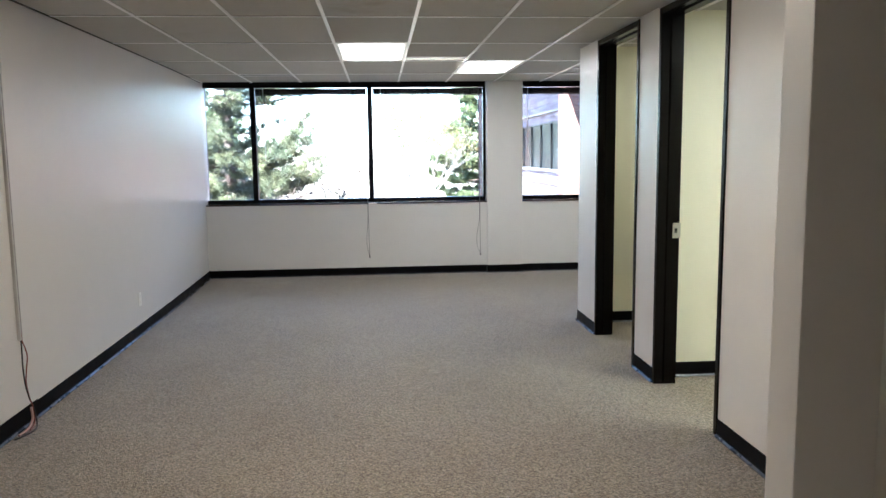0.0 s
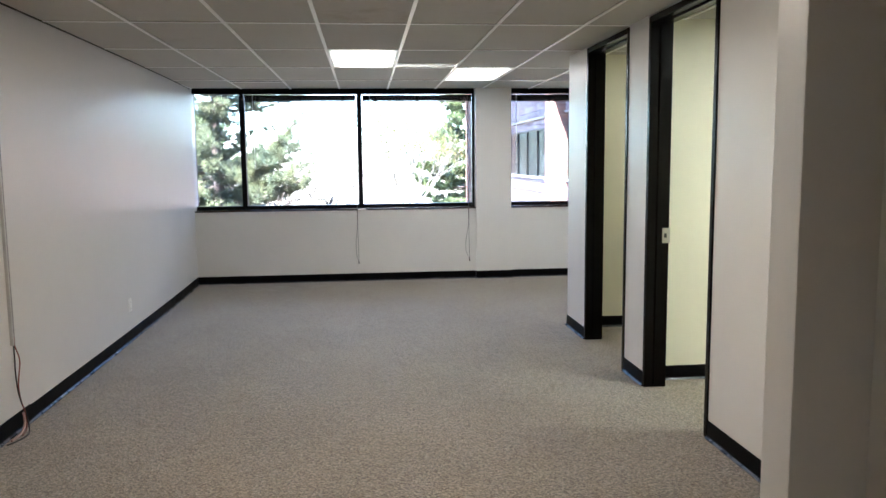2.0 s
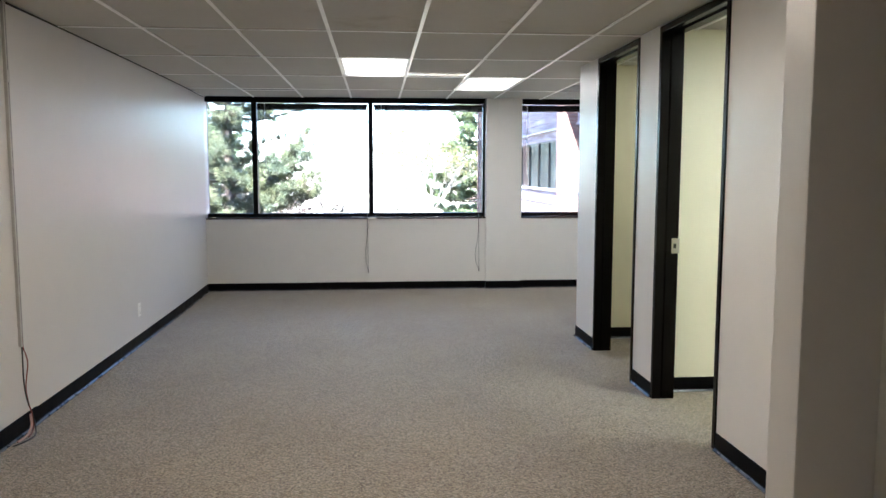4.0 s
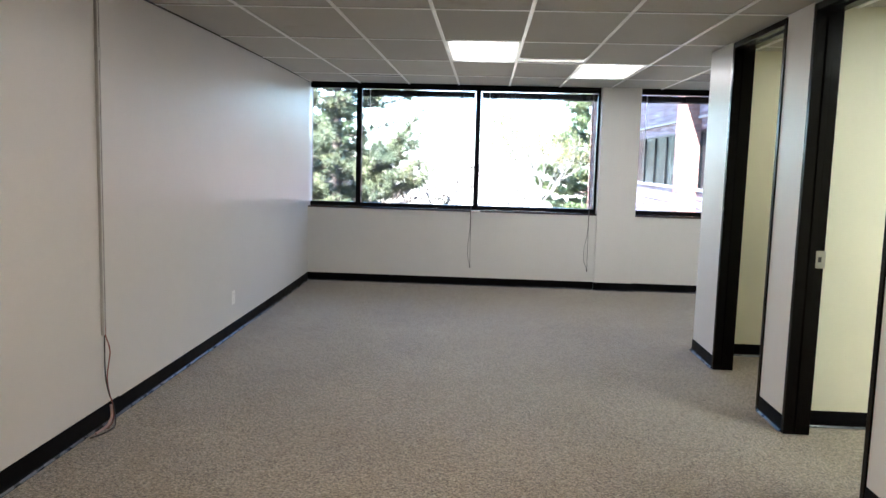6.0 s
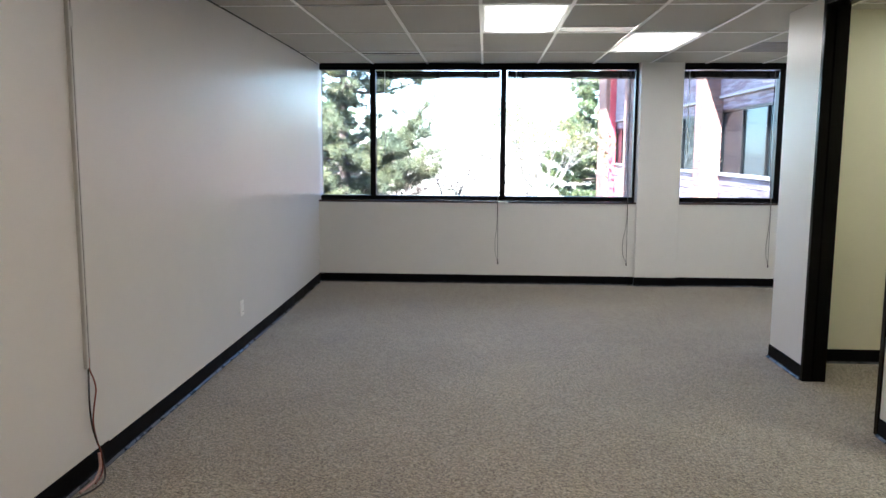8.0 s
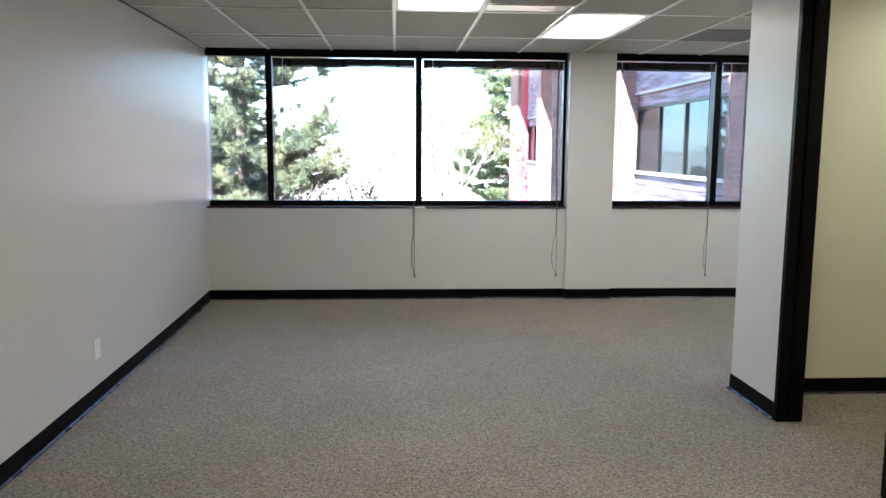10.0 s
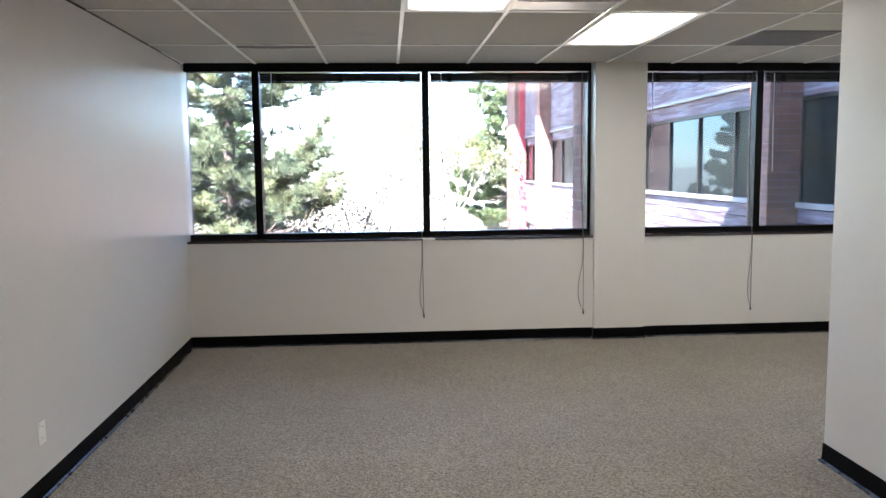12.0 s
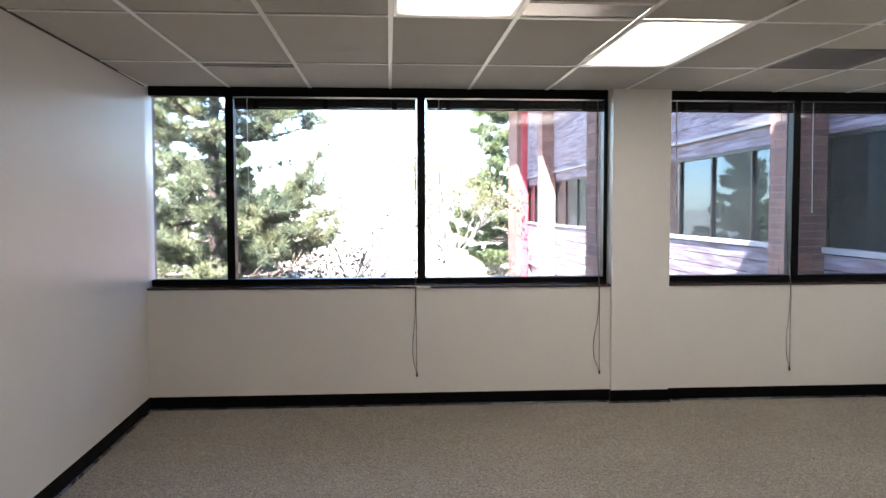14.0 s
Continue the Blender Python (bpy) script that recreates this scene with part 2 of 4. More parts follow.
M_STEEL = plain("brushed_steel", (0.42, 0.40, 0.35), 0.35, metal=0.9, vary=0.15)
M_RACE = plain("painted_raceway", (0.50, 0.49, 0.46), 0.35, vary=0.08)
M_CABLE_K = plain("black_cable", (0.02, 0.014, 0.012), 0.45)
M_CABLE_R = plain("red_brown_cable", (0.20, 0.045, 0.028), 0.45)
M_PINK = plain("pinkish_cable_jacket", (0.46, 0.29, 0.25), 0.55)
M_GRILLE = plain("grey_perforated_grille", (0.22, 0.21, 0.205), 0.55, vary=0.1, grain=400)
M_SLATE = plain("diffuser_enamel", (0.33, 0.31, 0.295), 0.38, metal=0.6, vary=0.08)
M_DIFDARK = plain("diffuser_dark_blade", (0.035, 0.033, 0.03), 0.3, vary=0.2)
M_LENS = lens_material("acrylic_lens_lit", (1.0, 0.87, 0.73), PANEL_POWER)
# Lenses of added panels out of view: near end of the room, hall.
M_LENS_WARM_FILL = lens_material("acrylic_lens_warm_fill", (1.0, 0.77, 0.53), PANEL_POWER * 1.9)
M_LENS_HALL_FILL = lens_material("acrylic_lens_hall_fill", (1.0, 0.76, 0.52), PANEL_POWER * 0.45)
M_LENS_OFFICE = lens_material("acrylic_lens_office", (1.0, 0.90, 0.64), PANEL_POWER * 0.72)
M_LENS_OFFICE_BRIGHT = lens_material("acrylic_lens_office_bright", (1.0, 0.94, 0.72), PANEL_POWER * 2.9)
M_GLASS = window_glass()
M_SOLAR = mirror_glass("solar_glass", 0.08)
# Near bay's solar glass again, its sky reflection taken out so it stays dark.
M_SOLAR_DULL = mirror_glass("solar_glass_dull", 0.003, 0.0)
M_BRICK = brick_material()
M_MORTAR = plain("mortar", (0.22, 0.2, 0.19), 0.95, vary=0.15, bumps=0.002)
M_PLANK = plank_material()
M_TRIM = plain("pale_painted_trim", (0.22, 0.205, 0.21), 0.6, vary=0.15)
M_RED = plain("red_painted_metal", (0.3, 0.035, 0.045), 0.6, vary=0.15)
M_ROOF = plain("brown_roof_edge", (0.12, 0.09, 0.085), 0.8, vary=0.2)
M_STUCCO = plain("core_wall", (0.30, 0.25, 0.23), 0.9, vary=0.15, bumps=0.003)
M_GROUND = ground_material()
M_PINE = leaf_material("pine_needles", (0.115, 0.14, 0.085), (0.18, 0.205, 0.12), (0.27, 0.255, 0.155))
M_PINE_FAR = leaf_material("far_needles", (0.07, 0.10, 0.055), (0.145, 0.19, 0.09), (0.23, 0.245, 0.12))
M_ASPEN = leaf_material("pale_yellow_leaves", (0.09, 0.095, 0.035), (0.15, 0.14, 0.06), (0.22, 0.2, 0.1))
M_SHRUB = leaf_material("dry_shrub", (0.045, 0.033, 0.027), (0.085, 0.062, 0.05), (0.14, 0.105, 0.09))
M_BARK = bark_material("pine_bark", (0.05, 0.035, 0.028), (0.16, 0.11, 0.085))
M_BARK_PALE = bark_material("pale_bark", (0.14, 0.12, 0.10), (0.24, 0.22, 0.19))
M_BARK_GREY = bark_material("grey_bark", (0.05, 0.04, 0.034), (0.12, 0.10, 0.085))

# ---- mesh helpers ----


def finish(name, bm, mat, parent=None, label="", smooth=False):
    me = bpy.data.meshes.new(name)
    bm.normal_update()
    bm.to_mesh(me)
    bm.free()
    for mm in (mat if isinstance(mat, (list, tuple)) else [mat]):
        me.materials.append(mm)
    if smooth:
        for p in me.polygons:
            p.use_smooth = True
    ob = new(name, me)
    if parent:
        ob.parent = parent
    if label:
        ob["label"] = label
    return ob


def part(name, bm, mat, parent, label="", smooth=False):
    return finish(name, bm, mat, parent, label, smooth)


def empty(name, label, category, group="", kind="", at=(0, 0, 0)):
    ob = new(name)
    ob.empty_display_size = 0.05
    ob.location = at
    return tagged(ob, label, category, group, kind)


def box(bm, x0, x1, y0, y1, z0, z1, bevel=0.0, mat=0):
    made = bmesh.ops.create_cube(bm, size=1.0, matrix=Matrix.LocRotScale(
        ((x0 + x1) / 2, (y0 + y1) / 2, (z0 + z1) / 2), None, (x1 - x0, y1 - y0, z1 - z0)))
    vs = made["verts"]
    faces = {f for v in vs for f in v.link_faces}
    for f in faces:
        f.material_index = mat
    if bevel > 0:
        edges = list({e for v in vs for e in v.link_edges})
        done = bmesh.ops.bevel(bm, geom=edges, offset=bevel, segments=2, affect='EDGES', profile=0.6)
        for f in done["faces"]:
            f.material_index = mat
    return bm


def boxes(*specs, bevel=0.0):
    bm = bmesh.new()
    for s in specs:
        box(bm, *s, bevel=bevel)
    return bm


def sweep(bm, profile, path, mat=0, close_ends=True):
    """Extrudes a (u, z) profile along a flat path of (x, y) points; u points to the right of the way."""
    n = len(path)
    rings = []
    for i, p in enumerate(path):
        p = Vector((*p, 0))
        a = (p - Vector((*path[i - 1], 0))).normalized() if i else None
        b = (Vector((*path[i + 1], 0)) - p).normalized() if i < n - 1 else None
        d = (a + b).normalized() if a and b else (a or b)
        right = Vector((d.y, -d.x, 0))
        k = 1.0
        if a and b:
            k = 1 / max(0.3, right.dot(Vector((a.y, -a.x, 0))))
        rings.append([bm.verts.new(p + right * u * k + Vector((0, 0, z))) for u, z in profile])
    m = len(profile)
    for r, s in zip(rings, rings[1:]):
        for j in range(m):
            f = bm.faces.new((r[j], r[(j + 1) % m], s[(j + 1) % m], s[j]))
            f.material_index = mat
    if close_ends:
        bm.faces.new(rings[0][::-1])
        bm.faces.new(rings[-1])
    bmesh.ops.recalc_face_normals(bm, faces=bm.faces[:])
    return bm


def tube(bm, pts, radii, sides=6):
    """A round tube through points; radii: one number or one for each point."""
    pts = [Vector(p) for p in pts]
    if isinstance(radii, (int, float)):
        radii = [radii] * len(pts)
    rings = []
    for i, p in enumerate(pts):
        d = (pts[min(i + 1, len(pts) - 1)] - pts[max(i - 1, 0)]).normalized()
        side = d.cross(Vector((0, 0, 1)) if abs(d.z) < 0.9 else Vector((1, 0, 0))).normalized()
        up = side.cross(d)
        rings.append([bm.verts.new(p + radii[i] * (math.cos(t) * side + math.sin(t) * up))
                      for t in (2 * math.pi * k / sides for k in range(sides))])
    for r, s in zip(rings, rings[1:]):
        for k in range(sides):
            bm.faces.new((r[k], r[(k + 1) % sides], s[(k + 1) % sides], s[k]))
    bm.faces.new(rings[0][::-1])
    bm.faces.new(rings[-1])
    return bm


def spline(pts, steps=8):
    """Points of a smooth curve through pts."""
    pts = [Vector(p) for p in pts]
    out = []
    for i in range(len(pts) - 1):
        p0, p1, p2, p3 = pts[max(i - 1, 0)], pts[i], pts[i + 1], pts[min(i + 2, len(pts) - 1)]
        for k in range(steps):
            t = k / steps
            out.append(0.5 * (2 * p1 + (p2 - p0) * t + (2 * p0 - 5 * p1 + 4 * p2 - p3) * t * t + (3 * p1 - p0 - 3 * p2 + p3) * t ** 3))
    out.append(pts[-1])
    return out


# ---- plan ----
XL, XR = -1.782, 2.222            # left wall, office partition
YF, YP = 9.872, 9.832             # window wall, pilaster face
ZC = 2.462                        # ceiling
TILE = 0.6096
GX, GY = 0.066, 7.69              # a crossing of the ceiling grid
THICK = 0.125
NIB_X, NIB_Y0, NIB_Y1 = 1.4, 1.685, 1.82
HALL_X, BACK_Y = 1.61, -3.2
RIGHT_X = 5.85
END_Y = 6.85
DOOR1, DOOR2 = (5.300, 6.235), (3.915, 4.832)
JAMB = 0.04
SILL_Z, HEAD_Z = 0.962, 2.462
ROOM1_Y, ROOM2_Y = 6.727, 4.997   # far walls of the two offices
PILASTER = (1.800, 2.262)


def setting(name, bm, mat, label, category):
    return tagged(finish(name, bm, mat), label, category, kind="structure")


# ---- floor, walls, ceiling ----
setting("floor", boxes((XL - 0.15, RIGHT_X + 0.15, BACK_Y - 0.15, YF + 0.1, -0.25, 0.0)), M_CARPET,
        "beige and grey speckled loop-pile office carpet", "floor")


def left_wall_x(y):
    """The long left wall is not quite square to the windows: it closes in gently towards the hall."""
    return XL + 0.115 * (1 - math.exp(-max(0.0, YF - y) / 3.2))


lw = bmesh.new()
lys = [BACK_Y + (YF - BACK_Y) * k / 40 for k in range(41)] + [YF + 0.2]
lzs = [-0.25, 0.0, 0.6, 1.2, 1.8, ZC, ZC + 0.3]
front = [[lw.verts.new((left_wall_x(y), y, z)) for z in lzs] for y in lys]
back = [[lw.verts.new((XL - 0.15, y, z)) for z in lzs] for y in lys]
for side in (front, back):
    for p, q in zip(side, side[1:]):
        for k in range(len(lzs) - 1):
            lw.faces.new((p[k], q[k], q[k + 1], p[k + 1]))
for k in (0, len(lzs) - 1):
    for j in range(len(lys) - 1):
        lw.faces.new((front[j][k], front[j + 1][k], back[j + 1][k], back[j][k]))
for j in (0, len(lys) - 1):
    for k in range(len(lzs) - 1):
        lw.faces.new((front[j][k], front[j][k + 1], back[j][k + 1], back[j][k]))
bmesh.ops.recalc_face_normals(lw, faces=lw.faces[:])
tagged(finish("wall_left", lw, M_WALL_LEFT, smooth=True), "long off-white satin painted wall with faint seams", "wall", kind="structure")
setting("wall_back", boxes((XL, HALL_X, BACK_Y - 0.15, BACK_Y, -0.25, ZC + 0.3)), M_WALL, "plain off-white wall closing the hall", "wall")
setting("wall_hall", boxes((HALL_X, HALL_X + 0.12, BACK_Y - 0.15, NIB_Y0, -0.25, ZC + 0.3)), M_WALL, "plain off-white hall wall", "wall")
setting("wall_nib", boxes((NIB_X, XR, NIB_Y0, NIB_Y1, -0.25, ZC + 0.3), bevel=0.004), M_WALL,
        "short off-white wall end at the mouth of the room", "wall")
part_spec = [(XR, XR + THICK, NIB_Y1, DOOR2[0] - JAMB, -0.25, ZC + 0.3),
             (XR, XR + THICK, DOOR2[1] + JAMB, DOOR1[0] - JAMB, -0.25, ZC + 0.3),
             (XR, XR + THICK, DOOR1[1] + JAMB, END_Y, -0.25, ZC + 0.3)]
for i, s in enumerate(part_spec):
    setting(f"wall_partition_{i + 1}", boxes(s, bevel=0.003), M_WALL, "off-white painted office partition beside a door frame", "wall")
for i, (a, b) in enumerate((DOOR1, DOOR2)):
    setting(f"wall_over_door_{i + 1}", boxes((XR + 0.01, XR + THICK - 0.01, a - JAMB, b + JAMB, ZC - 0.004, ZC + 0.3)), M_WALL, "strip of wall above the door frame", "wall")
setting("wall_office_far", boxes((XR + THICK, RIGHT_X, ROOM1_Y, END_Y, -0.25, ZC + 0.3)), M_OFFICE, "cream painted end wall of an office", "wall")
setting("wall_office_between", boxes((XR + THICK, RIGHT_X, ROOM2_Y, ROOM2_Y + 0.115, -0.25, ZC + 0.3)), M_OFFICE, "cream painted wall between two offices", "wall")
setting("wall_office_near", boxes((XR + THICK, RIGHT_X, 1.70, 1.82, -0.25, ZC + 0.3)), M_OFFICE, "cream painted wall of an office", "wall")
setting("wall_right", boxes((RIGHT_X, RIGHT_X + 0.04, 1.70, YF + 0.1, -0.25, ZC + 0.3)), M_WALL, "plain off-white wall closing the rooms", "wall")

wall_bm = bmesh.new()
box(wall_bm, XL, PILASTER[0], YF, YF + 0.2, -0.25, SILL_Z - 0.04)
box(wall_bm, PILASTER[1], RIGHT_X, YF, YF + 0.2, -0.25, SILL_Z - 0.04)
box(wall_bm, XL, PILASTER[0], YF + 0.02, YF + 0.2, HEAD_Z + 0.02, ZC + 0.5)
box(wall_bm, PILASTER[1], RIGHT_X, YF + 0.02, YF + 0.2, HEAD_Z + 0.02, ZC + 0.5)
setting("wall_window", wall_bm, M_WALL, "off-white wall below a ribbon of windows", "wall")
setting("pilaster", boxes((PILASTER[0], PILASTER[1], YP, YF + 0.2, -0.25, ZC + 0.3), bevel=0.003), M_WALL,
        "off-white pilaster between two window bays", "pilaster")

# ceiling: lay-in tiles between tees, one mesh
# Row -4, row -8 and column 5: unseen panels added as fill light.
LIGHTS = [(0, -1), (2, 0), (6, 0), (0, -4), (-2, -8), (5, -2), (5, -4)]
LENS = {(0, -4): 1, (-2, -8): 4, (5, -2): 2, (5, -4): 3}   # column and row of the lit panels
SLOTS = {(1, -1): 0.285, (-2, 1): 0.0}
cb = bmesh.new()
cols = range(-4, 10)
rows_y = [GY + 2 * TILE * k for k in range(-10, 3)]
for c in cols:
    x0, x1 = max(GX + c * TILE, XL), min(GX + (c + 1) * TILE, RIGHT_X)
    if x1 - x0 < 0.05:
        continue
    for r in range(-9, 2):
        y0, y1 = GY + 2 * TILE * r, min(GY + 2 * TILE * (r + 1), YF + 0.02)
        y0 = max(y0, BACK_Y)
        if (c, r) in LIGHTS or y1 - y0 < 0.05:
            continue
        if (c, r) == (1, -1):
            y1 -= 0.285
        if (c, r) == (-2, 1):
            y0 += 0.19
        ys = [(y0, y1)]
        if c == 4 and r == 0:
            ys = [(y0, 8.30)]
        for a, b in ys:
            t = random.uniform(0.004, 0.0075)
            box(cb, x0 + 0.011, x1 - 0.011, a + 0.011, b - 0.011, ZC + t, ZC + t + 0.016)
for c in range(-4, 11):
    x = GX + c * TILE
    if XL < x < RIGHT_X:
        box(cb, x - 0.012, x + 0.012, BACK_Y, YF + 0.02, ZC - 0.001, ZC + 0.004, mat=1)
for y in rows_y:
    if BACK_Y < y < YF:
        box(cb, XL, RIGHT_X, y - 0.012, y + 0.012, ZC, ZC + 0.004, mat=1)
box(cb, XL - 0.1, RIGHT_X + 0.1, BACK_Y - 0.1, YF + 0.2, ZC + 0.12, ZC + 0.2, mat=0)
setting("ceiling", cb, [M_TILE, M_TEE], "suspended ceiling of grey-white mineral tiles in white tees", "ceiling")

# dark strip painted as the shade in the gap between left wall and ceiling
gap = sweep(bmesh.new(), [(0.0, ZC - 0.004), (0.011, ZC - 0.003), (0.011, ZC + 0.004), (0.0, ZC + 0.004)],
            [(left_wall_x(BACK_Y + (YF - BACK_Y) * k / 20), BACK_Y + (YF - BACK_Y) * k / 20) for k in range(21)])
setting("shade_strip_ceiling_edge", gap, M_SLOT_SHADE, "thin dark strip drawn as shade along the ceiling edge", "trim")

# vinyl cove base
COVE = [(0.0, 0.0), (0.017, 0.0), (0.016, 0.004), (0.010, 0.010), (0.006, 0.022), (0.0045, 0.092), (0.003, 0.099), (0.0, 0.10)]
TOE = [(0.0045, 0.0), (0.0205, 0.0), (0.0197, 0.004), (0.0160, 0.0046), (0.0115, 0.0105), (0.0075, 0.0135)]


def base_run(name, path, label="black vinyl cove base along the wall", tall=1.0):
    ob = setting(name, sweep(bmesh.new(), [(u, z * tall) for u, z in COVE], path), M_BASE, label, "baseboard")
    part("toe", sweep(bmesh.new(), TOE, path), M_TOE, ob, "shiny toe of the base, coloured lighter for its glint")


base_run("baseboard_left", [(left_wall_x(y) + 0.002, y) for y in (BACK_Y, 0.0, 2.0, 3.4, 4.66)], tall=1.09)
base_run("baseboard_left_far", [(left_wall_x(y), y) for y in (4.662, 5.2, 5.8, 6.4, 7.0, 7.6, 8.2, 8.8, 9.4)] + [(XL, YF), (PILASTER[0], YF), (PILASTER[0], YP), (PILASTER[1], YP), (PILASTER[1], YF), (RIGHT_X, YF)])
base_run("baseboard_partition_near", [(XR, DOOR2[0] - JAMB - 0.001), (XR, NIB_Y1)])
base_run("baseboard_partition_mid", [(XR, DOOR1[0] - JAMB - 0.001), (XR, DOOR2[1] + JAMB + 0.001)])
base_run("baseboard_partition_end", [(XR + THICK, END_Y), (XR, END_Y), (XR, DOOR1[1] + JAMB + 0.001)])
base_run("baseboard_office_far", [(XR + THICK + 0.03, ROOM1_Y), (RIGHT_X, ROOM1_Y)])
base_run("baseboard_office_between", [(XR + THICK + 0.03, ROOM2_Y), (RIGHT_X, ROOM2_Y)])

# ---- door frames ----


def door_frame(name, y0, y1):
    ob = empty(name, "dark brown full-height wooden door frame, doorway open without a leaf", "door frame", kind="structure")
    xa, xb = XR - 0.008, XR + THICK + 0.018
    for y, yy, nm in ((y0 - JAMB, y0, "jamb"), (y1, y1 + JAMB, "jamb")):
        part(nm, boxes((xa, xb, y, yy, 0.0, ZC - 0.006), bevel=0.004), M_FRAME, ob)
    part("head", boxes((xa + 0.001, xb, y0, y1, ZC - 0.05, ZC - 0.006), bevel=0.004), M_FRAME, ob)
    sx0, sx1 = XR + 0.055, XR + 0.092
    part("stop", boxes((sx0, sx1, y0, y0 + 0.012, 0.01, ZC - 0.05), bevel=0.002), M_FRAME, ob)
    part("stop", boxes((sx0, sx1, y1 - 0.012, y1, 0.01, ZC - 0.05), bevel=0.002), M_FRAME, ob)
    part("stop", boxes((sx0, sx1, y0 + 0.012, y1 - 0.012, ZC - 0.062, ZC - 0.05), bevel=0.002), M_FRAME, ob)
    return ob


door_frame("door_1", *DOOR1)
d2 = door_frame("door_2", *DOOR2)
strike = part("strike_plate", boxes((XR + 0.096, XR + THICK + 0.024, DOOR2[1] - 0.003, DOOR2[1] + 0.0005, 0.985, 1.085), bevel=0.001), M_STEEL, d2, "worn steel strike plate")
part("latch_hole", boxes((XR + 0.108, XR + 0.126, DOOR2[1] - 0.0045, DOOR2[1] - 0.0028, 1.02, 1.05)), M_SLOT_SHADE, strike)

# ---- windows ----
YW = 9.985                       # inner face of the window frame


def window(name, x0, x1, mullions, left_jamb=True, right_jamb=True):
    ob = empty(name, "dark bronze aluminium ribbon window with clear panes, daylight outside", "window", kind="structure")
    fr = 0.05
    part("window_frame", boxes((x0, x1, YW, YW + 0.1, HEAD_Z - 0.055, HEAD_Z + 0.02), bevel=0.003), M_ALU, ob)
    part("window_frame", boxes((x0, x1, YW, YW + 0.1, SILL_Z - 0.02, SILL_Z + 0.03), bevel=0.003), M_ALU, ob)
    edges = [x0]
    if left_jamb:
        part("window_frame", boxes((x0, x0 + 0.03, YW + 0.001, YW + 0.1, SILL_Z + 0.03, HEAD_Z - 0.055), bevel=0.003), M_ALU, ob)
    if right_jamb:
        part("window_frame", boxes((x1 - 0.03, x1, YW + 0.001, YW + 0.1, SILL_Z + 0.03, HEAD_Z - 0.055), bevel=0.003), M_ALU, ob)
    for m in mullions:
        part("mullion", boxes((m - 0.031, m + 0.031, YW - 0.012, YW + 0.1, SILL_Z + 0.03, HEAD_Z - 0.055), bevel=0.003), M_ALU, ob)
    stops = [x0, *mullions, x1]
    for a, b in zip(stops, stops[1:]):
        g = boxes((a + 0.02, b - 0.02, YW + 0.045, YW + 0.0505, SILL_Z + 0.02, HEAD_Z - 0.045))
        p = part("pane", g, M_GLASS, ob)
        p.visible_shadow = False
    part("window_sill", boxes((x0, x1, YF - 0.014, YW + 0.02, SILL_Z - 0.04, SILL_Z - 0.021), bevel=0.004), M_SILL, ob, "thin dark brown sill board")
    return ob


W1 = window("window_1", XL, PILASTER[0], [-1.172, 0.307], left_jamb=False)
W2 = window("window_2", PILASTER[1], RIGHT_X, [3.362, 4.83], left_jamb=False)
tagged(finish("sill_joint_cover", boxes((0.262, 0.372, YF - 0.0165, YF - 0.006, SILL_Z - 0.039, SILL_Z - 0.022), bevel=0.001), M_PLATE),
       "small pale patch over a joint of the window sill", "cover")

# ---- blinds, drawn up ----


def blind(x0, x1, wand_x, cord_x=None, cord_shift=0.0):
    ob = empty("venetian_blind", "black venetian blind drawn up under the window head", "blind", "venetian blinds", at=(0, 0, 0))
    yb = YW + 0.002
    part("headrail", boxes((x0, x1, yb - 0.03, yb + 0.008, 2.375, 2.390), bevel=0.002), M_BLIND, ob)
    z = 2.371
    while z > 2.318:
        sag = random.uniform(-0.002, 0.002)
        part("slat", boxes((x0 + 0.006, x1 - 0.006 + sag, yb - 0.03 + sag, yb - 0.005 + sag, z, z + 0.0037)), M_BLIND, ob)
        z -= 0.0042
    part("bottom_rail", boxes((x0 + 0.004, x1 - 0.004, yb - 0.031, yb - 0.003, 2.306, 2.317), bevel=0.002), M_BLIND, ob)
    for f in (0.12, 0.5, 0.88):
        xx = x0 + f * (x1 - x0)
        part("ladder_tape", boxes((xx - 0.018, xx + 0.018, yb - 0.034, yb - 0.0315, 2.308, 2.384)), M_BLIND, ob)
    part("wand", tube(bmesh.new(), [(wand_x, yb - 0.036, 2.385), (wand_x, yb - 0.037, 2.0), (wand_x + 0.008, yb - 0.036, 1.50)], 0.0035, 6), M_WAND, ob, "thin clear tilt wand", True)
    if cord_x is not None:
        front = YF - 0.020
        w = cord_shift
        pts = [(cord_x, yb - 0.036, 2.385), (cord_x, yb - 0.036, 1.4), (cord_x - 0.004, front, 0.95), (cord_x - 0.008, front, 0.7), (cord_x - 0.02 - w, front + 0.004, 0.5),
               (cord_x - 0.016 - w, front + 0.004, 0.36), (cord_x + 0.004, front, 0.262)]
        part("cord", tube(bmesh.new(), spline(pts, 6), 0.0026, 5), M_CORD, ob, "", True)
        pts = [(cord_x + 0.006, yb - 0.034, 2.385), (cord_x + 0.004, yb - 0.034, 1.4), (cord_x, front - 0.002, 0.95), (cord_x + 0.002, front - 0.002, 0.6), (cord_x + 0.005, front - 0.001, 0.262)]
        part("cord", tube(bmesh.new(), spline(pts, 6), 0.0026, 5), M_CORD, ob, "", True)
        part("tassel", tube(bmesh.new(), [(cord_x + 0.005, front, 0.266), (cord_x + 0.005, front, 0.255), (cord_x + 0.006, front, 0.236), (cord_x + 0.006, front, 0.228)],
                            [0.003, 0.0065, 0.008, 0.004], 8), M_TASSEL, ob, "", True)
    return ob


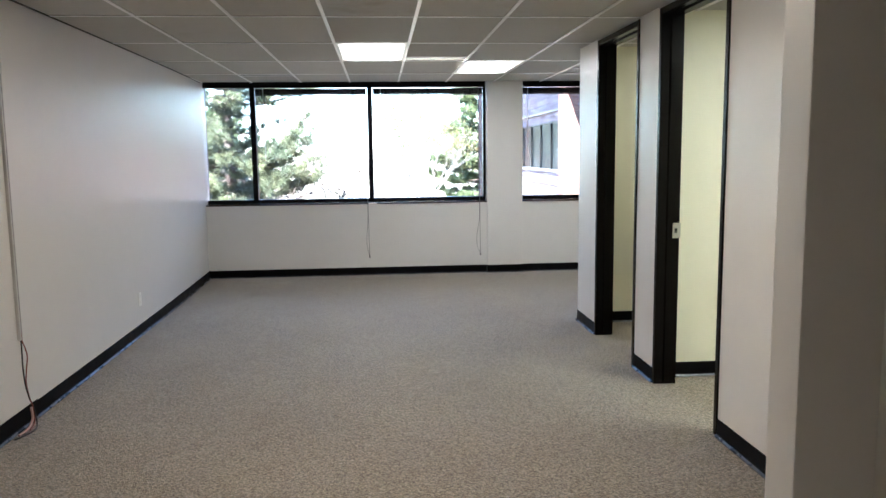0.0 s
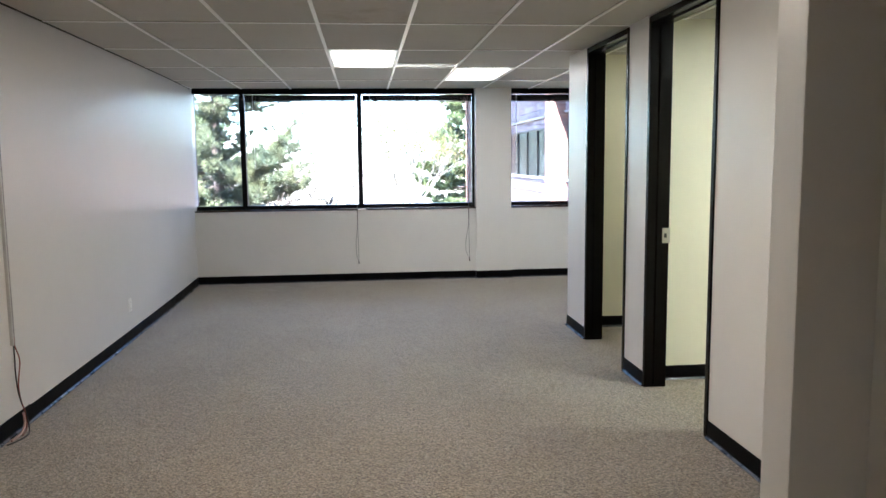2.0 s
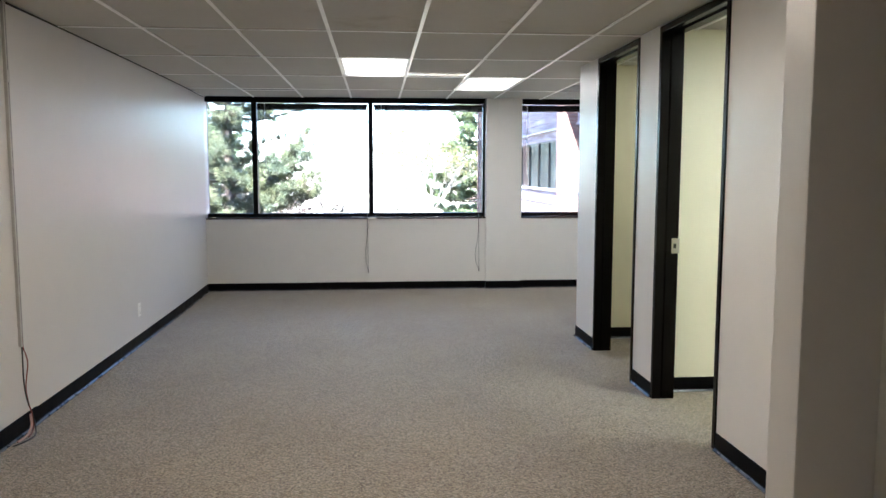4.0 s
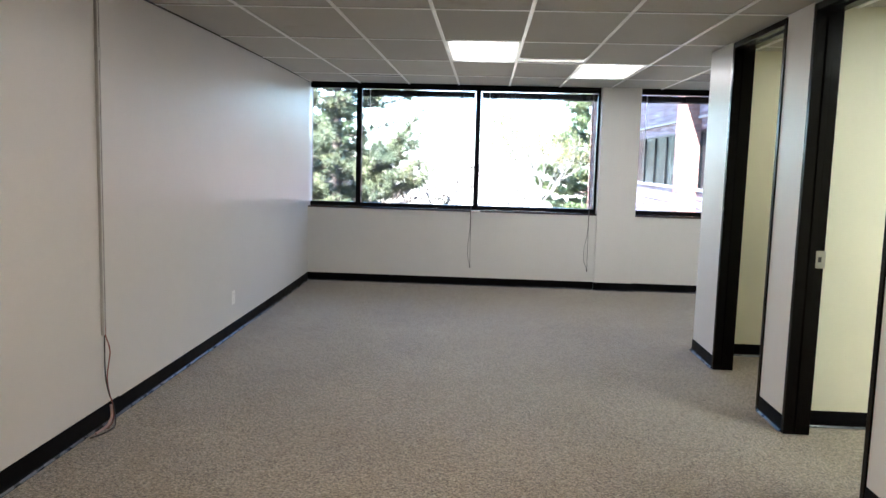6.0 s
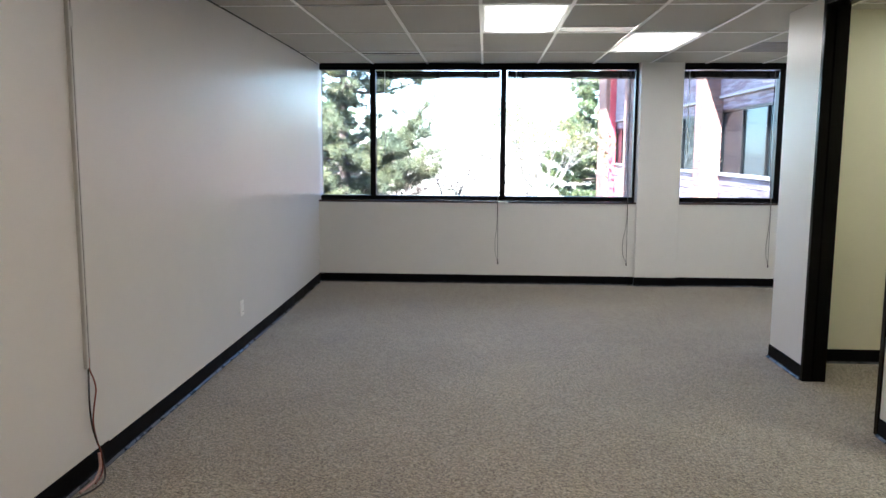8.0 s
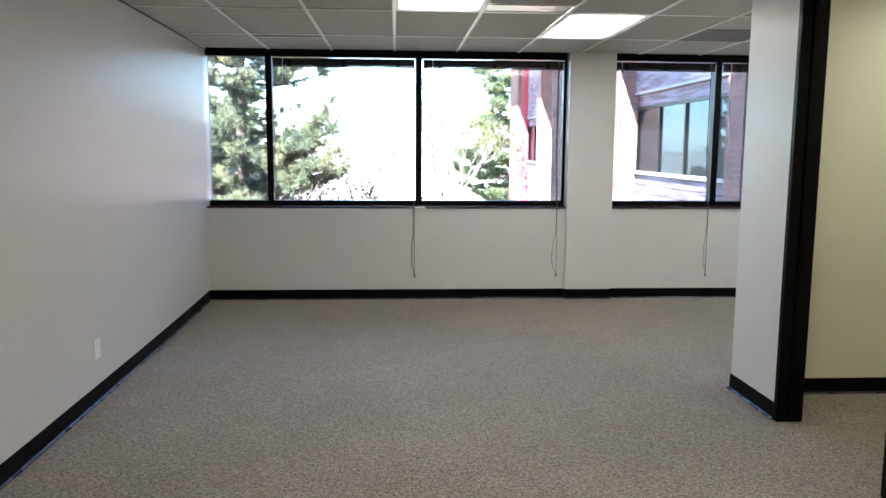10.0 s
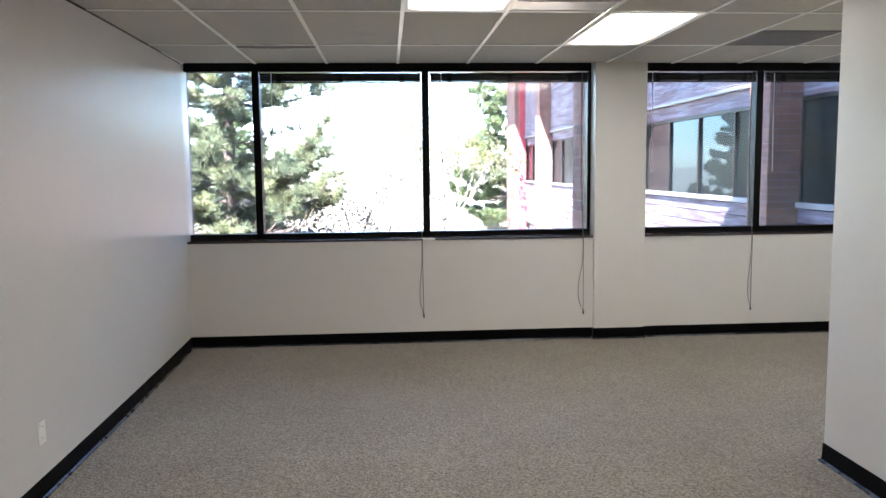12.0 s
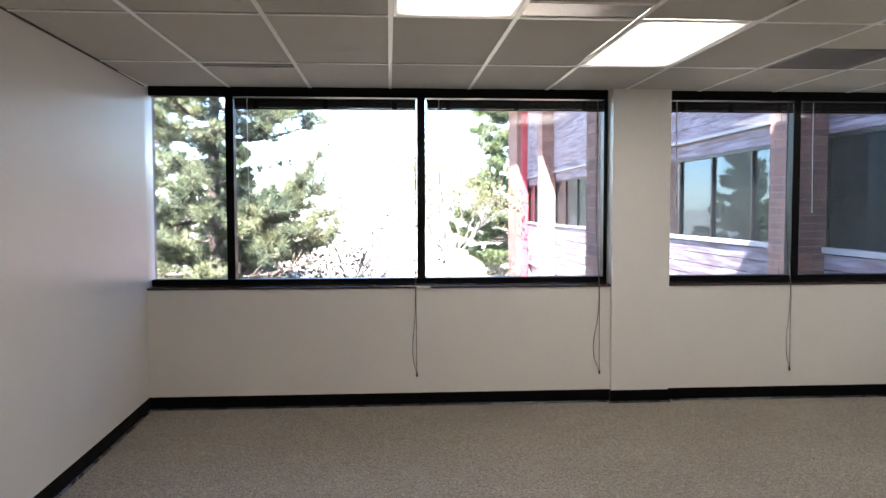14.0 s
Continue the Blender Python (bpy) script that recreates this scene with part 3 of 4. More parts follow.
blind(-1.132, 0.268, -1.03, 0.258, 0.006)
blind(0.346, 1.766, 0.445, 1.704, 0.02)
blind(2.268, 3.322, 2.35, 3.268, 0.004)
blind(3.402, 4.79, 3.48)

# ---- ceiling fixtures ----


def ceiling_light(col, row):
    x, y = GX + (col + 0.5) * TILE, GY + 2 * TILE * (row + 0.5)
    ob = empty("ceiling_light", "lit recessed fluorescent troffer with prismatic lens in the ceiling, some added unseen as fill", "ceiling light", "ceiling lights", at=(x, y, ZC))
    hx, hy = TILE / 2 - 0.013, TILE - 0.013
    fb = bmesh.new()
    box(fb, -hx, hx, -hy, -hy + 0.016, 0.001, 0.012)
    box(fb, -hx, hx, hy - 0.016, hy, 0.001, 0.012)
    box(fb, -hx, -hx + 0.016, -hy + 0.016, hy - 0.016, 0.001, 0.012)
    box(fb, hx - 0.016, hx, -hy + 0.016, hy - 0.016, 0.001, 0.012)
    box(fb, -hx, hx, -hy, hy, 0.07, 0.08)
    part("frame", fb, M_TEE, ob)
    part("diffuser", boxes((-hx + 0.016, hx - 0.016, -hy + 0.016, hy - 0.016, 0.004, 0.008)), (M_LENS, M_LENS_WARM_FILL, M_LENS_OFFICE, M_LENS_OFFICE_BRIGHT, M_LENS_HALL_FILL)[LENS.get((col, row), 0)], ob, "glowing prismatic acrylic lens")
    return ob


for c, r in LIGHTS:
    ceiling_light(c, r)


def slot_diffuser(name, x0, x1, y0, y1, label, dark):
    ob = empty(name, label, "air vent")
    part("frame", boxes((x0, x1, y0, y0 + 0.012, ZC + 0.0005, ZC + 0.012), (x0, x1, y1 - 0.012, y1, ZC + 0.0005, ZC + 0.012), bevel=0.001), M_TEE, ob)
    n = 3 if dark else 1
    step = (y1 - y0 - 0.024) / n
    for k in range(n):
        a = y0 + 0.012 + k * step
        part("blade", boxes((x0, x1, a + 0.004, a + step - 0.004, ZC + 0.006, ZC + 0.010), bevel=0.001), M_DIFDARK if dark else M_SLATE, ob)
    part("backing", boxes((x0, x1, y0, y1, ZC + 0.05, ZC + 0.06)), M_SLOT_SHADE, ob)
    return ob


slot_diffuser("slot_diffuser", GX + TILE + 0.013, GX + 2 * TILE - 0.013, GY - 0.284, GY - 0.013, "shiny pale enamelled supply air diffuser in the ceiling", False)
slot_diffuser("dark_slot_diffuser", GX - 2 * TILE + 0.013, GX - TILE - 0.013, GY + 2 * TILE + 0.013, GY + 2 * TILE + 0.19, "dark slotted air diffuser at the ceiling's edge", True)

gr = empty("return_grille", "grey egg-crate return air grille in the ceiling", "air vent")
gx0, gx1, gy0, gy1 = GX + 4 * TILE + 0.013, GX + 5 * TILE - 0.013, 8.305, GY + 2 * TILE - 0.013
part("frame", boxes((gx0, gx1, gy0, gy0 + 0.025, ZC - 0.003, ZC + 0.01), (gx0, gx1, gy1 - 0.025, gy1, ZC - 0.003, ZC + 0.01),
                    (gx0, gx0 + 0.025, gy0 + 0.025, gy1 - 0.025, ZC - 0.003, ZC + 0.01), (gx1 - 0.025, gx1, gy0 + 0.025, gy1 - 0.025, ZC - 0.003, ZC + 0.01), bevel=0.001), M_GRILLE, gr)
for k in range(20):
    yy = gy0 + 0.03 + k * (gy1 - gy0 - 0.06) / 19
    part("slat", boxes((gx0 + 0.025, gx1 - 0.025, yy - 0.001, yy + 0.012, ZC, ZC + 0.0025)), M_GRILLE, gr)
part("backing", boxes((gx0, gx1, gy0, gy1, ZC + 0.03, ZC + 0.035)), M_SLOT_SHADE, gr)

# ---- things on the left wall ----
OX, OY, OZ = left_wall_x(6.79) - 0.001, 6.79, 0.318
out = empty("wall_outlet", "ivory duplex wall outlet on the off-white wall", "outlet")
part("plate", boxes((OX, OX + 0.007, OY - 0.036, OY + 0.036, OZ - 0.058, OZ + 0.058), bevel=0.002), M_PLATE, out)
for dz in (-0.028, 0.028):
    z = OZ + dz
    s = part("socket", boxes((OX + 0.006, OX + 0.010, OY - 0.016, OY + 0.016, z - 0.014, z + 0.014), bevel=0.0012), M_PLATE, out)
    part("slot", boxes((OX + 0.0096, OX + 0.0103, OY - 0.007, OY - 0.005, z - 0.005, z + 0.006), (OX + 0.0096, OX + 0.0103, OY + 0.005, OY + 0.007, z - 0.005, z + 0.006)), M_SLOT_SHADE, s)

RX, RY = left_wall_x(4.49) - 0.002, 4.49
race = empty("cable_raceway", "slim grey painted raceway running down the wall from the ceiling", "raceway")
part("channel", boxes((RX, RX + 0.020, RY - 0.016, RY + 0.016, 0.512, ZC + 0.004), bevel=0.004), M_RACE, race)
part("cover_seam", boxes((RX + 0.0198, RX + 0.0208, RY - 0.0015, RY + 0.0015, 0.515, ZC)), M_SLOT_SHADE, race)
part("coupling", boxes((RX, RX + 0.022, RY - 0.018, RY + 0.018, 2.02, 2.09), bevel=0.003), M_RACE, race)


def cable(name, pts, r, mat, label):
    return tagged(finish(name, tube(bmesh.new(), spline(pts, 9), r, 7), mat, smooth=True), label, "cable")


cx, cy = left_wall_x(RY) + 0.012, RY
cable("loose_cable", [(cx, cy, 0.56), (cx, cy, 0.512), (cx + 0.008, cy - 0.018, 0.44), (cx + 0.010, cy - 0.024, 0.35), (cx + 0.010, cy - 0.012, 0.25), (cx + 0.014, cy + 0.016, 0.16),
                      (cx + 0.022, cy + 0.032, 0.115), (cx + 0.040, cy + 0.020, 0.05), (cx + 0.062, cy - 0.02, 0.008), (cx + 0.078, cy - 0.09, 0.006), (cx + 0.068, cy - 0.17, 0.006), (cx + 0.04, cy - 0.25, 0.008)], 0.0042, M_CABLE_K,
      "black loose cable hanging from the raceway to the carpet")
cable("loose_cable", [(cx + 0.004, cy + 0.001, 0.56), (cx + 0.004, cy + 0.002, 0.512), (cx + 0.010, cy + 0.026, 0.45), (cx + 0.012, cy + 0.034, 0.40), (cx + 0.012, cy + 0.010, 0.33), (cx + 0.012, cy - 0.004, 0.26),
                      (cx + 0.014, cy + 0.014, 0.17), (cx + 0.022, cy + 0.028, 0.115), (cx + 0.030, cy + 0.026, 0.05), (cx + 0.040, cy - 0.01, 0.012), (cx + 0.052, cy - 0.09, 0.006)], 0.0038, M_CABLE_R,
      "red-brown loose cable hanging from the raceway to the carpet")
cable("stripped_cable_jacket", [(cx + 0.016, cy + 0.024, 0.105), (cx + 0.024, cy + 0.014, 0.04), (cx + 0.034, cy - 0.05, 0.014), (cx + 0.042, cy - 0.12, 0.012), (cx + 0.036, cy - 0.19, 0.010)], 0.007, M_PINK,
      "pinkish stripped cable jacket lying along the baseboard")

# ---- outdoors: ground ----


def ground_height(x, y):
    far = max(0.0, y - 24)
    left = max(0.0, min(1.0, (2 - x) / 12))
    z = -3.7 + 0.9 * left * min(1, max(0, y - 12) / 14) + 0.022 * min(far, 70) + 0.15 * math.sin(x * 0.31) * math.sin(y * 0.23)
    return z - 0.25 * max(0, min(1, (14 - y) / 4))


gm = bmesh.new()
gxs = [-2500, -900, -300, -120, -60] + [-40 + 2.5 * i for i in range(33)] + [60, 120, 300, 900, 2500]
gys = [-2500, -600, -120, -30] + [-5 + 2.5 * i for i in range(32)] + [90, 130, 250, 600, 1400, 2500]
grid = [[gm.verts.new((x, y, ground_height(x, y) if abs(x) < 200 and abs(y) < 300 else -2.2)) for x in gxs] for y in gys]
for r, s in zip(grid, grid[1:]):
    for k in range(len(gxs) - 1):
        gm.faces.new((r[k], r[k + 1], s[k + 1], s[k]))
tagged(finish("ground", gm, M_GROUND, smooth=True), "pale dry grass ground below the windows", "ground", kind="structure")

# ---- outdoors: our own wall and the brick wing ----
ob_bm = bmesh.new()
box(ob_bm, -12, 5.8, YF + 0.2, YF + 0.26, -5.0, SILL_Z - 0.06)
box(ob_bm, -12, 5.8, YF + 0.2, YF + 0.26, HEAD_Z + 0.06, 4.5)
box(ob_bm, -12, XL, YF + 0.2, YF + 0.26, SILL_Z - 0.06, HEAD_Z + 0.06)
box(ob_bm, -12, 3.0, -9.8, YF + 0.4, ZC + 0.82, 4.4)
# Unseen raised block, added to cast shade on the wing's near pier.
box(ob_bm, 3.0, 13, -9.8, YF + 0.4, ZC + 0.82, 7.0)
setting("outer_wall", ob_bm, M_STUCCO, "outer wall and roof slab of the office building, with an added unseen block shading the wing", "wall")

BL, BH, BJ = 0.298, 0.094, 0.010       # brick and joint
WX = 5.9                               # wing's window plane
PIERS = [(13.78, 14.40), (20.5, 21.12), (30.5, 31.2), (35.8, 38.0)]
PX = 5.4


def brick_mesh(lx, ly, lz):
    bm = bmesh.new()
    box(bm, -lx / 2, lx / 2, -ly / 2, ly / 2, -lz / 2, lz / 2)
    me = bpy.data.meshes.new("brick")
    bm.to_mesh(me)
    bm.free()
    me.materials.append(M_BRICK)
    return me


BRICK_CACHE = {}


def lay_bricks(parent, x0, x1, y0, y1, z0, z1, faces, singly):
    """Bricks on the faces of a pier, proud of its mortar core."""
    joined = None if singly else bmesh.new()
    courses = int((z1 - z0) / (BH + BJ))
    for c in range(courses):
        z = z0 + (c + 0.5) * (BH + BJ)
        for face in faces:
            along0, along1 = (y0, y1) if face in "-+" else (x0, x1)
            a = along0 - (0.5 * (BL + BJ) if c % 2 else 0)
            while a < along1 - 0.02:
                s, e = max(a, along0), min(a + BL, along1)
                a += BL + BJ
                if e - s < 0.03:
                    continue
                j = random.uniform(-0.0012, 0.0012)
                if face == "-":
                    spec = ((x0 - 0.004 + j, (s + e) / 2), (0.012, e - s))
                elif face == "s":
                    spec = (((s + e) / 2, y0 - 0.004 + j), (e - s, 0.012))
                (bx, by), (lx, ly) = spec
                if singly:
                    key = (round(lx, 3), round(ly, 3))
                    if key not in BRICK_CACHE:
                        BRICK_CACHE[key] = brick_mesh(lx, ly, BH)
                    b = new("brick", BRICK_CACHE[key])
                    b.parent, b.location = parent, (bx, by, z)
                else:
                    box(joined, bx - lx / 2, bx + lx / 2, by - ly / 2, by + ly / 2, z - BH / 2, z + BH / 2)
    if joined is not None:
        tagged(part("brickwork", joined, M_BRICK, parent), kind="stuff")


wing = empty("office_wing", "brick office wing with dark ribbon windows and weathered wooden panels", "building", at=(0, 0, 0))
core = bmesh.new()
box(core, 6.0, 13, 10.4, 38.0, -5, 5.9)
part("wall", core, M_STUCCO, wing)
part("roof", boxes((4.5, 13.2, 10.2, 38.4, 5.9, 6.25), bevel=0.02), M_ROOF, wing)
bays = [(10.5, PIERS[0][0])] + [(a[1], b[0]) for a, b in zip(PIERS, PIERS[1:])]
for a, b in bays:
    n = max(1, round((b - a) / 1.48))
    win = new("window")
    win.parent = wing
    step = (b - a) / n
    for k in range(n):
        part("pane", boxes((WX + 0.012, WX + 0.03, a + k * step + 0.02, a + (k + 1) * step - 0.02, 0.98, 2.5)), M_SOLAR_DULL if a < 13 else M_SOLAR, win)
    for k in range(n + 1):
        yy = a + k * step
        part("mullion", boxes((WX - 0.03, WX + 0.05, yy - 0.032, yy + 0.032, 1.02, 2.46), bevel=0.003), M_ALU, win)
    part("frame", boxes((WX - 0.028, WX + 0.05, a, b, 2.46, 2.52), bevel=0.003), M_ALU, win)
    part("sill", boxes((WX - 0.09, WX + 0.05, a, b, 0.94, 1.02), bevel=0.006), M_TRIM, win, "pale painted sill board")
    z = 0.93
    for k in range(8):
        part("plank", boxes((WX - 0.045 - random.uniform(0, 0.006), WX + 0.05, a, b, z - 0.205, z - 0.006), bevel=0.004), M_PLANK, wing)
        z -= 0.21
    part("plank", boxes((WX - 0.02, WX + 0.05, a, b, 2.525, 2.66), bevel=0.004), M_PLANK, wing)
    part("plank", boxes((WX - 0.022, WX + 0.05, a, b, 2.665, 2.80), bevel=0.004), M_PLANK, wing)
    part("trim_board", boxes((WX - 0.13, WX + 0.05, a, b, 2.805, 2.86), bevel=0.004), M_TRIM, wing, "pale trim board")
    z = 2.866
    while z < 5.7:
        part("plank", boxes((WX - 0.09 - random.uniform(0, 0.006), WX + 0.05, a, b, z, z + 0.204), bevel=0.004), M_PLANK, wing)
        z += 0.21
for i, (a, b) in enumerate(PIERS):
    p = part("pier", boxes((PX, 6.0, a, b, -5, 5.9)), M_MORTAR, wing)
    if i == 0:
        lay_bricks(p, PX, 5.9, a, b, 0.2, 3.3, "-s", True)
    else:
        lay_bricks(p, PX, 5.9, a, b, -1.5, 5.85, "-s", False)
part("downspout", boxes((WX - 0.34, WX - 0.05, 35.62, 35.77, -4, 5.9), bevel=0.02), M_RED, wing, "red painted downspout")

own = empty("brick_pier", "red brick pier in shade outside between the window bays", "pier")
own_core = part("core", boxes((1.795, 2.285, YF + 0.262, 10.60, -5, 4.5)), M_MORTAR, own)
lay_bricks(own_core, 1.795, 2.285, YF + 0.27, 10.60, 0.4, 3.4, "-", True)

# ---- trees ----


def needles_mesh(name, centres, dirs, per, length, width, mat, parent, rng):
    n = len(centres) * per
    c = np.repeat(np.array(centres), per, 0)
    d = np.repeat(np.array(dirs), per, 0)
    r = rng.normal(size=(n, 3))
    r /= np.linalg.norm(r, axis=1)[:, None]
    way = r + 0.75 * d
    way /= np.linalg.norm(way, axis=1)[:, None]
    side = np.cross(way, rng.normal(size=(n, 3)))
    side /= np.linalg.norm(side, axis=1)[:, None]
    ln = length * rng.uniform(0.6, 1.15, (n, 1))
    start = c + 0.04 * length * r
    v = np.empty((n, 4, 3))
    v[:, 0] = start - side * width * 0.4
    v[:, 1] = start + side * width * 0.4
    v[:, 2] = start + way * ln * 0.6 + side * width * 0.6
    v[:, 3] = start + way * ln
    idx = np.arange(n * 4).reshape(n, 4)
    me = bpy.data.meshes.new(name)
    me.from_pydata(v.reshape(-1, 3).tolist(), [], idx.tolist())
    me.materials.append(mat)
    ob = new(name, me)
    ob.parent = parent
    tagged(ob, kind="stuff")
    return ob


def conifer(x, y, z0, height, reach, label, seed, extra=(), per=52, length=0.19, width=0.008, levels=34, mat=None, lean=0.0, bare=0.25, density=1.0, radius=0.13, clear=None):
    rng = np.random.default_rng(seed)
    ob = empty("pine_tree", label, "tree", at=(0, 0, 0))
    tb = bmesh.new()
    top = Vector((x + lean, y, z0 + height))
    trunk_pts = [Vector((x, y, z0 - 0.3)).lerp(top, t) + Vector((0.05 * math.sin(9 * t), 0.05 * math.cos(7 * t), 0)) for t in (0, 0.15, 0.35, 0.55, 0.75, 0.9, 1)]
    tube(tb, trunk_pts, [radius * 1.25, radius, radius * 0.85, radius * 0.65, radius * 0.42, radius * 0.2, 0.01], 9)
    part("trunk", tb, M_BARK, ob, smooth=True)
    limbs, centres, dirs = bmesh.new(), [], []
    specs = list(extra)
    for k in range(levels):
        f = bare + (1 - bare) * (k + rng.uniform(0, 0.9)) / levels
        ln = reach * (1 - 0.75 * max(0, f - 0.3) / 0.7) * rng.uniform(0.55, 1.1)
        az = rng.uniform(0, 2 * math.pi)
        if clear and math.cos(az + 0.35) > 0.15 and clear[0] < z0 + f * height < clear[1]:
            ln *= 0.26
        specs.append((z0 + f * height, az if clear else rng.uniform(0, 2 * math.pi), ln, rng.uniform(-0.05, 0.35), rng.uniform(0.8, 1.2)))
    for zb, az, ln, rise, thick in specs:
        f = (zb - z0) / height
        root = Vector((x + lean * f, y, zb))
        flat = Vector((math.cos(az), math.sin(az), 0))
        tip = root + flat * ln + Vector((0, 0, rise * ln))
        bend = Vector((rng.normal() * 0.08, rng.normal() * 0.08, -0.1)) * ln
        pts = spline([root, root.lerp(tip, 0.4) + bend, root.lerp(tip, 0.75) + bend * 0.6, tip], 4)
        r0 = 0.012 + 0.016 * ln * thick
        tube(limbs, pts, [r0 * (1 - 0.8 * i / (len(pts) - 1)) for i in range(len(pts))], 5)
        dead = thick < 0.3
        twigs = 24 if dead else max(3, int(ln * 9 * density * thick))
        for j in range(twigs):
            t = rng.uniform(0.25, 1.0)
            p = pts[min(int(t * (len(pts) - 1)), len(pts) - 1)]
            out_dir = (flat * rng.uniform(0.2, 1) + Vector((-flat.y, flat.x, 0)) * rng.uniform(-1, 1) + Vector((0, 0, rng.uniform(0.0, 0.7)))).normalized()
            e = p + out_dir * rng.uniform(0.12, 0.42) * (0.5 + 0.25 * ln)
            tube(limbs, [p, p.lerp(e, 0.5) + Vector((0, 0, -0.03)), e], [0.009, 0.007, 0.004], 4)
            for q in () if dead else (0.45, 0.75, 1.0):
                c = p.lerp(e, q) + Vector(rng.normal(size=3)) * 0.03
                centres.append(tuple(c))
                dirs.append(tuple((out_dir + Vector((0, 0, 0.35))).normalized()))
    part("limbs", limbs, M_BARK, ob, smooth=True)
    needles_mesh("crown", centres, dirs, per, length, width, mat or M_PINE, ob, rng)
    return ob


near_limbs = [(2.62, -0.2, 1.62, 0.12, 1.0), (2.85, -0.35, 1.45, 0.1, 1.3), (3.05, -0.1, 1.3, 0.05, 1.2), (2.7, -0.55, 1.15, 0.1, 1.1), (2.0, -0.15, 0.98, 0.24, 0.35),
              (1.22, -0.12, 1.5, 0.72, 1.0), (1.25, -0.3, 1.3, 0.58, 1.4), (1.15, -0.2, 1.25, 0.42, 1.5), (1.3, -0.5, 0.95, 0.5, 1.5), (1.1, -0.05, 1.45, 0.5, 1.2), (1.2, -0.6, 1.1, 0.3, 1.5),
              (0.95, -0.2, 1.68, 0.32, 1.1), (0.92, -0.3, 1.7, 0.16, 1.5), (0.88, -0.1, 1.55, 0.1, 1.5), (0.95, -0.45, 1.3, 0.2, 1.6), (0.85, -0.55, 1.2, 0.06, 1.5),
              (0.75, -0.5, 1.7, 0.02, 0.2), (0.6, -0.8, 1.6, 0.05, 0.2), (0.45, -0.45, 1.9, 0.04, 0.2), (0.3, -0.7, 1.8, 0.08, 0.2), (0.55, -0.15, 1.8, -0.03, 0.2)]
for k in range(40):
    near_limbs.append((-0.4 + 0.15 * k, 3.95 + 0.95 * math.sin(k * 2.4), 1.1 + 0.5 * (k * 7 % 5) / 4, 0.12, 1.2))
conifer(-2.5, 15.6, ground_height(-2.5, 15.6), 11.0, 2.1, "tall sunlit pine with long green-yellow needles", 11, near_limbs, levels=48, bare=0.22, density=2.0, per=40, length=0.125, width=0.008, clear=(-0.6, 5.0))
conifer(6.4, 43.0, ground_height(6, 43), 14.0, 3.1, "dense green pine beyond the brick wing", 5, per=40, length=0.26, width=0.028, levels=130, mat=M_PINE_FAR, bare=0.12, density=1.1, radius=0.2)
conifer(-8.6, 47.0, ground_height(-8, 47), 7.4, 2.5, "rounded green conifer far off on the dry grass", 8, per=36, length=0.28, width=0.04, levels=90, mat=M_PINE_FAR, bare=0.1, density=1.3, radius=0.15)
conifer(-4.9, 18.2, ground_height(-5, 18), 11.0, 2.4, "sunlit pine standing behind another pine", 21, levels=80, bare=0.15, per=34, length=0.14, width=0.011, density=1.6)


def branching(bm, start, way, length, radius, depth, rng, tips, spread=0.55):
    end = start + way * length
    mid = start.lerp(end, 0.5) + Vector(rng.normal(size=3)) * 0.05 * length
    tube(bm, [start, mid, end], [radius, radius * 0.85, radius * 0.65], 5 if depth > 1 else 4)
    if depth == 0:
        tips.append((end, way))
        return
    for k in range(3 if depth > 1 else 2):
        w = (way + Vector(rng.normal(size=3)) * spread + Vector((0, 0, 0.18))).normalized()
        branching(bm, start.lerp(end, rng.uniform(0.55, 1.0)), w, length * rng.uniform(0.6, 0.85), radius * 0.6, depth - 1, rng, tips, spread)


def leaf_cloud(name, tips, per, spread, size, mat, parent, rng):
    n = len(tips) * per
    c = np.repeat(np.array([tuple(t[0]) for t in tips]), per, 0) + rng.normal(size=(n, 3)) * spread
    a = rng.normal(size=(n, 3))
    a /= np.linalg.norm(a, axis=1)[:, None]
    b = np.cross(a, rng.normal(size=(n, 3)))
    b /= np.linalg.norm(b, axis=1)[:, None]
    s = size * rng.uniform(0.6, 1.3, (n, 1))
    v = np.stack([c - a * s, c + b * s * 0.6, c + a * s, c - b * s * 0.6], 1)
    me = bpy.data.meshes.new(name)
    me.from_pydata(v.reshape(-1, 3).tolist(), [], np.arange(n * 4).reshape(n, 4).tolist())
    me.materials.append(mat)
    ob = new(name, me)
    ob.parent = parent
    return tagged(ob, kind="stuff")


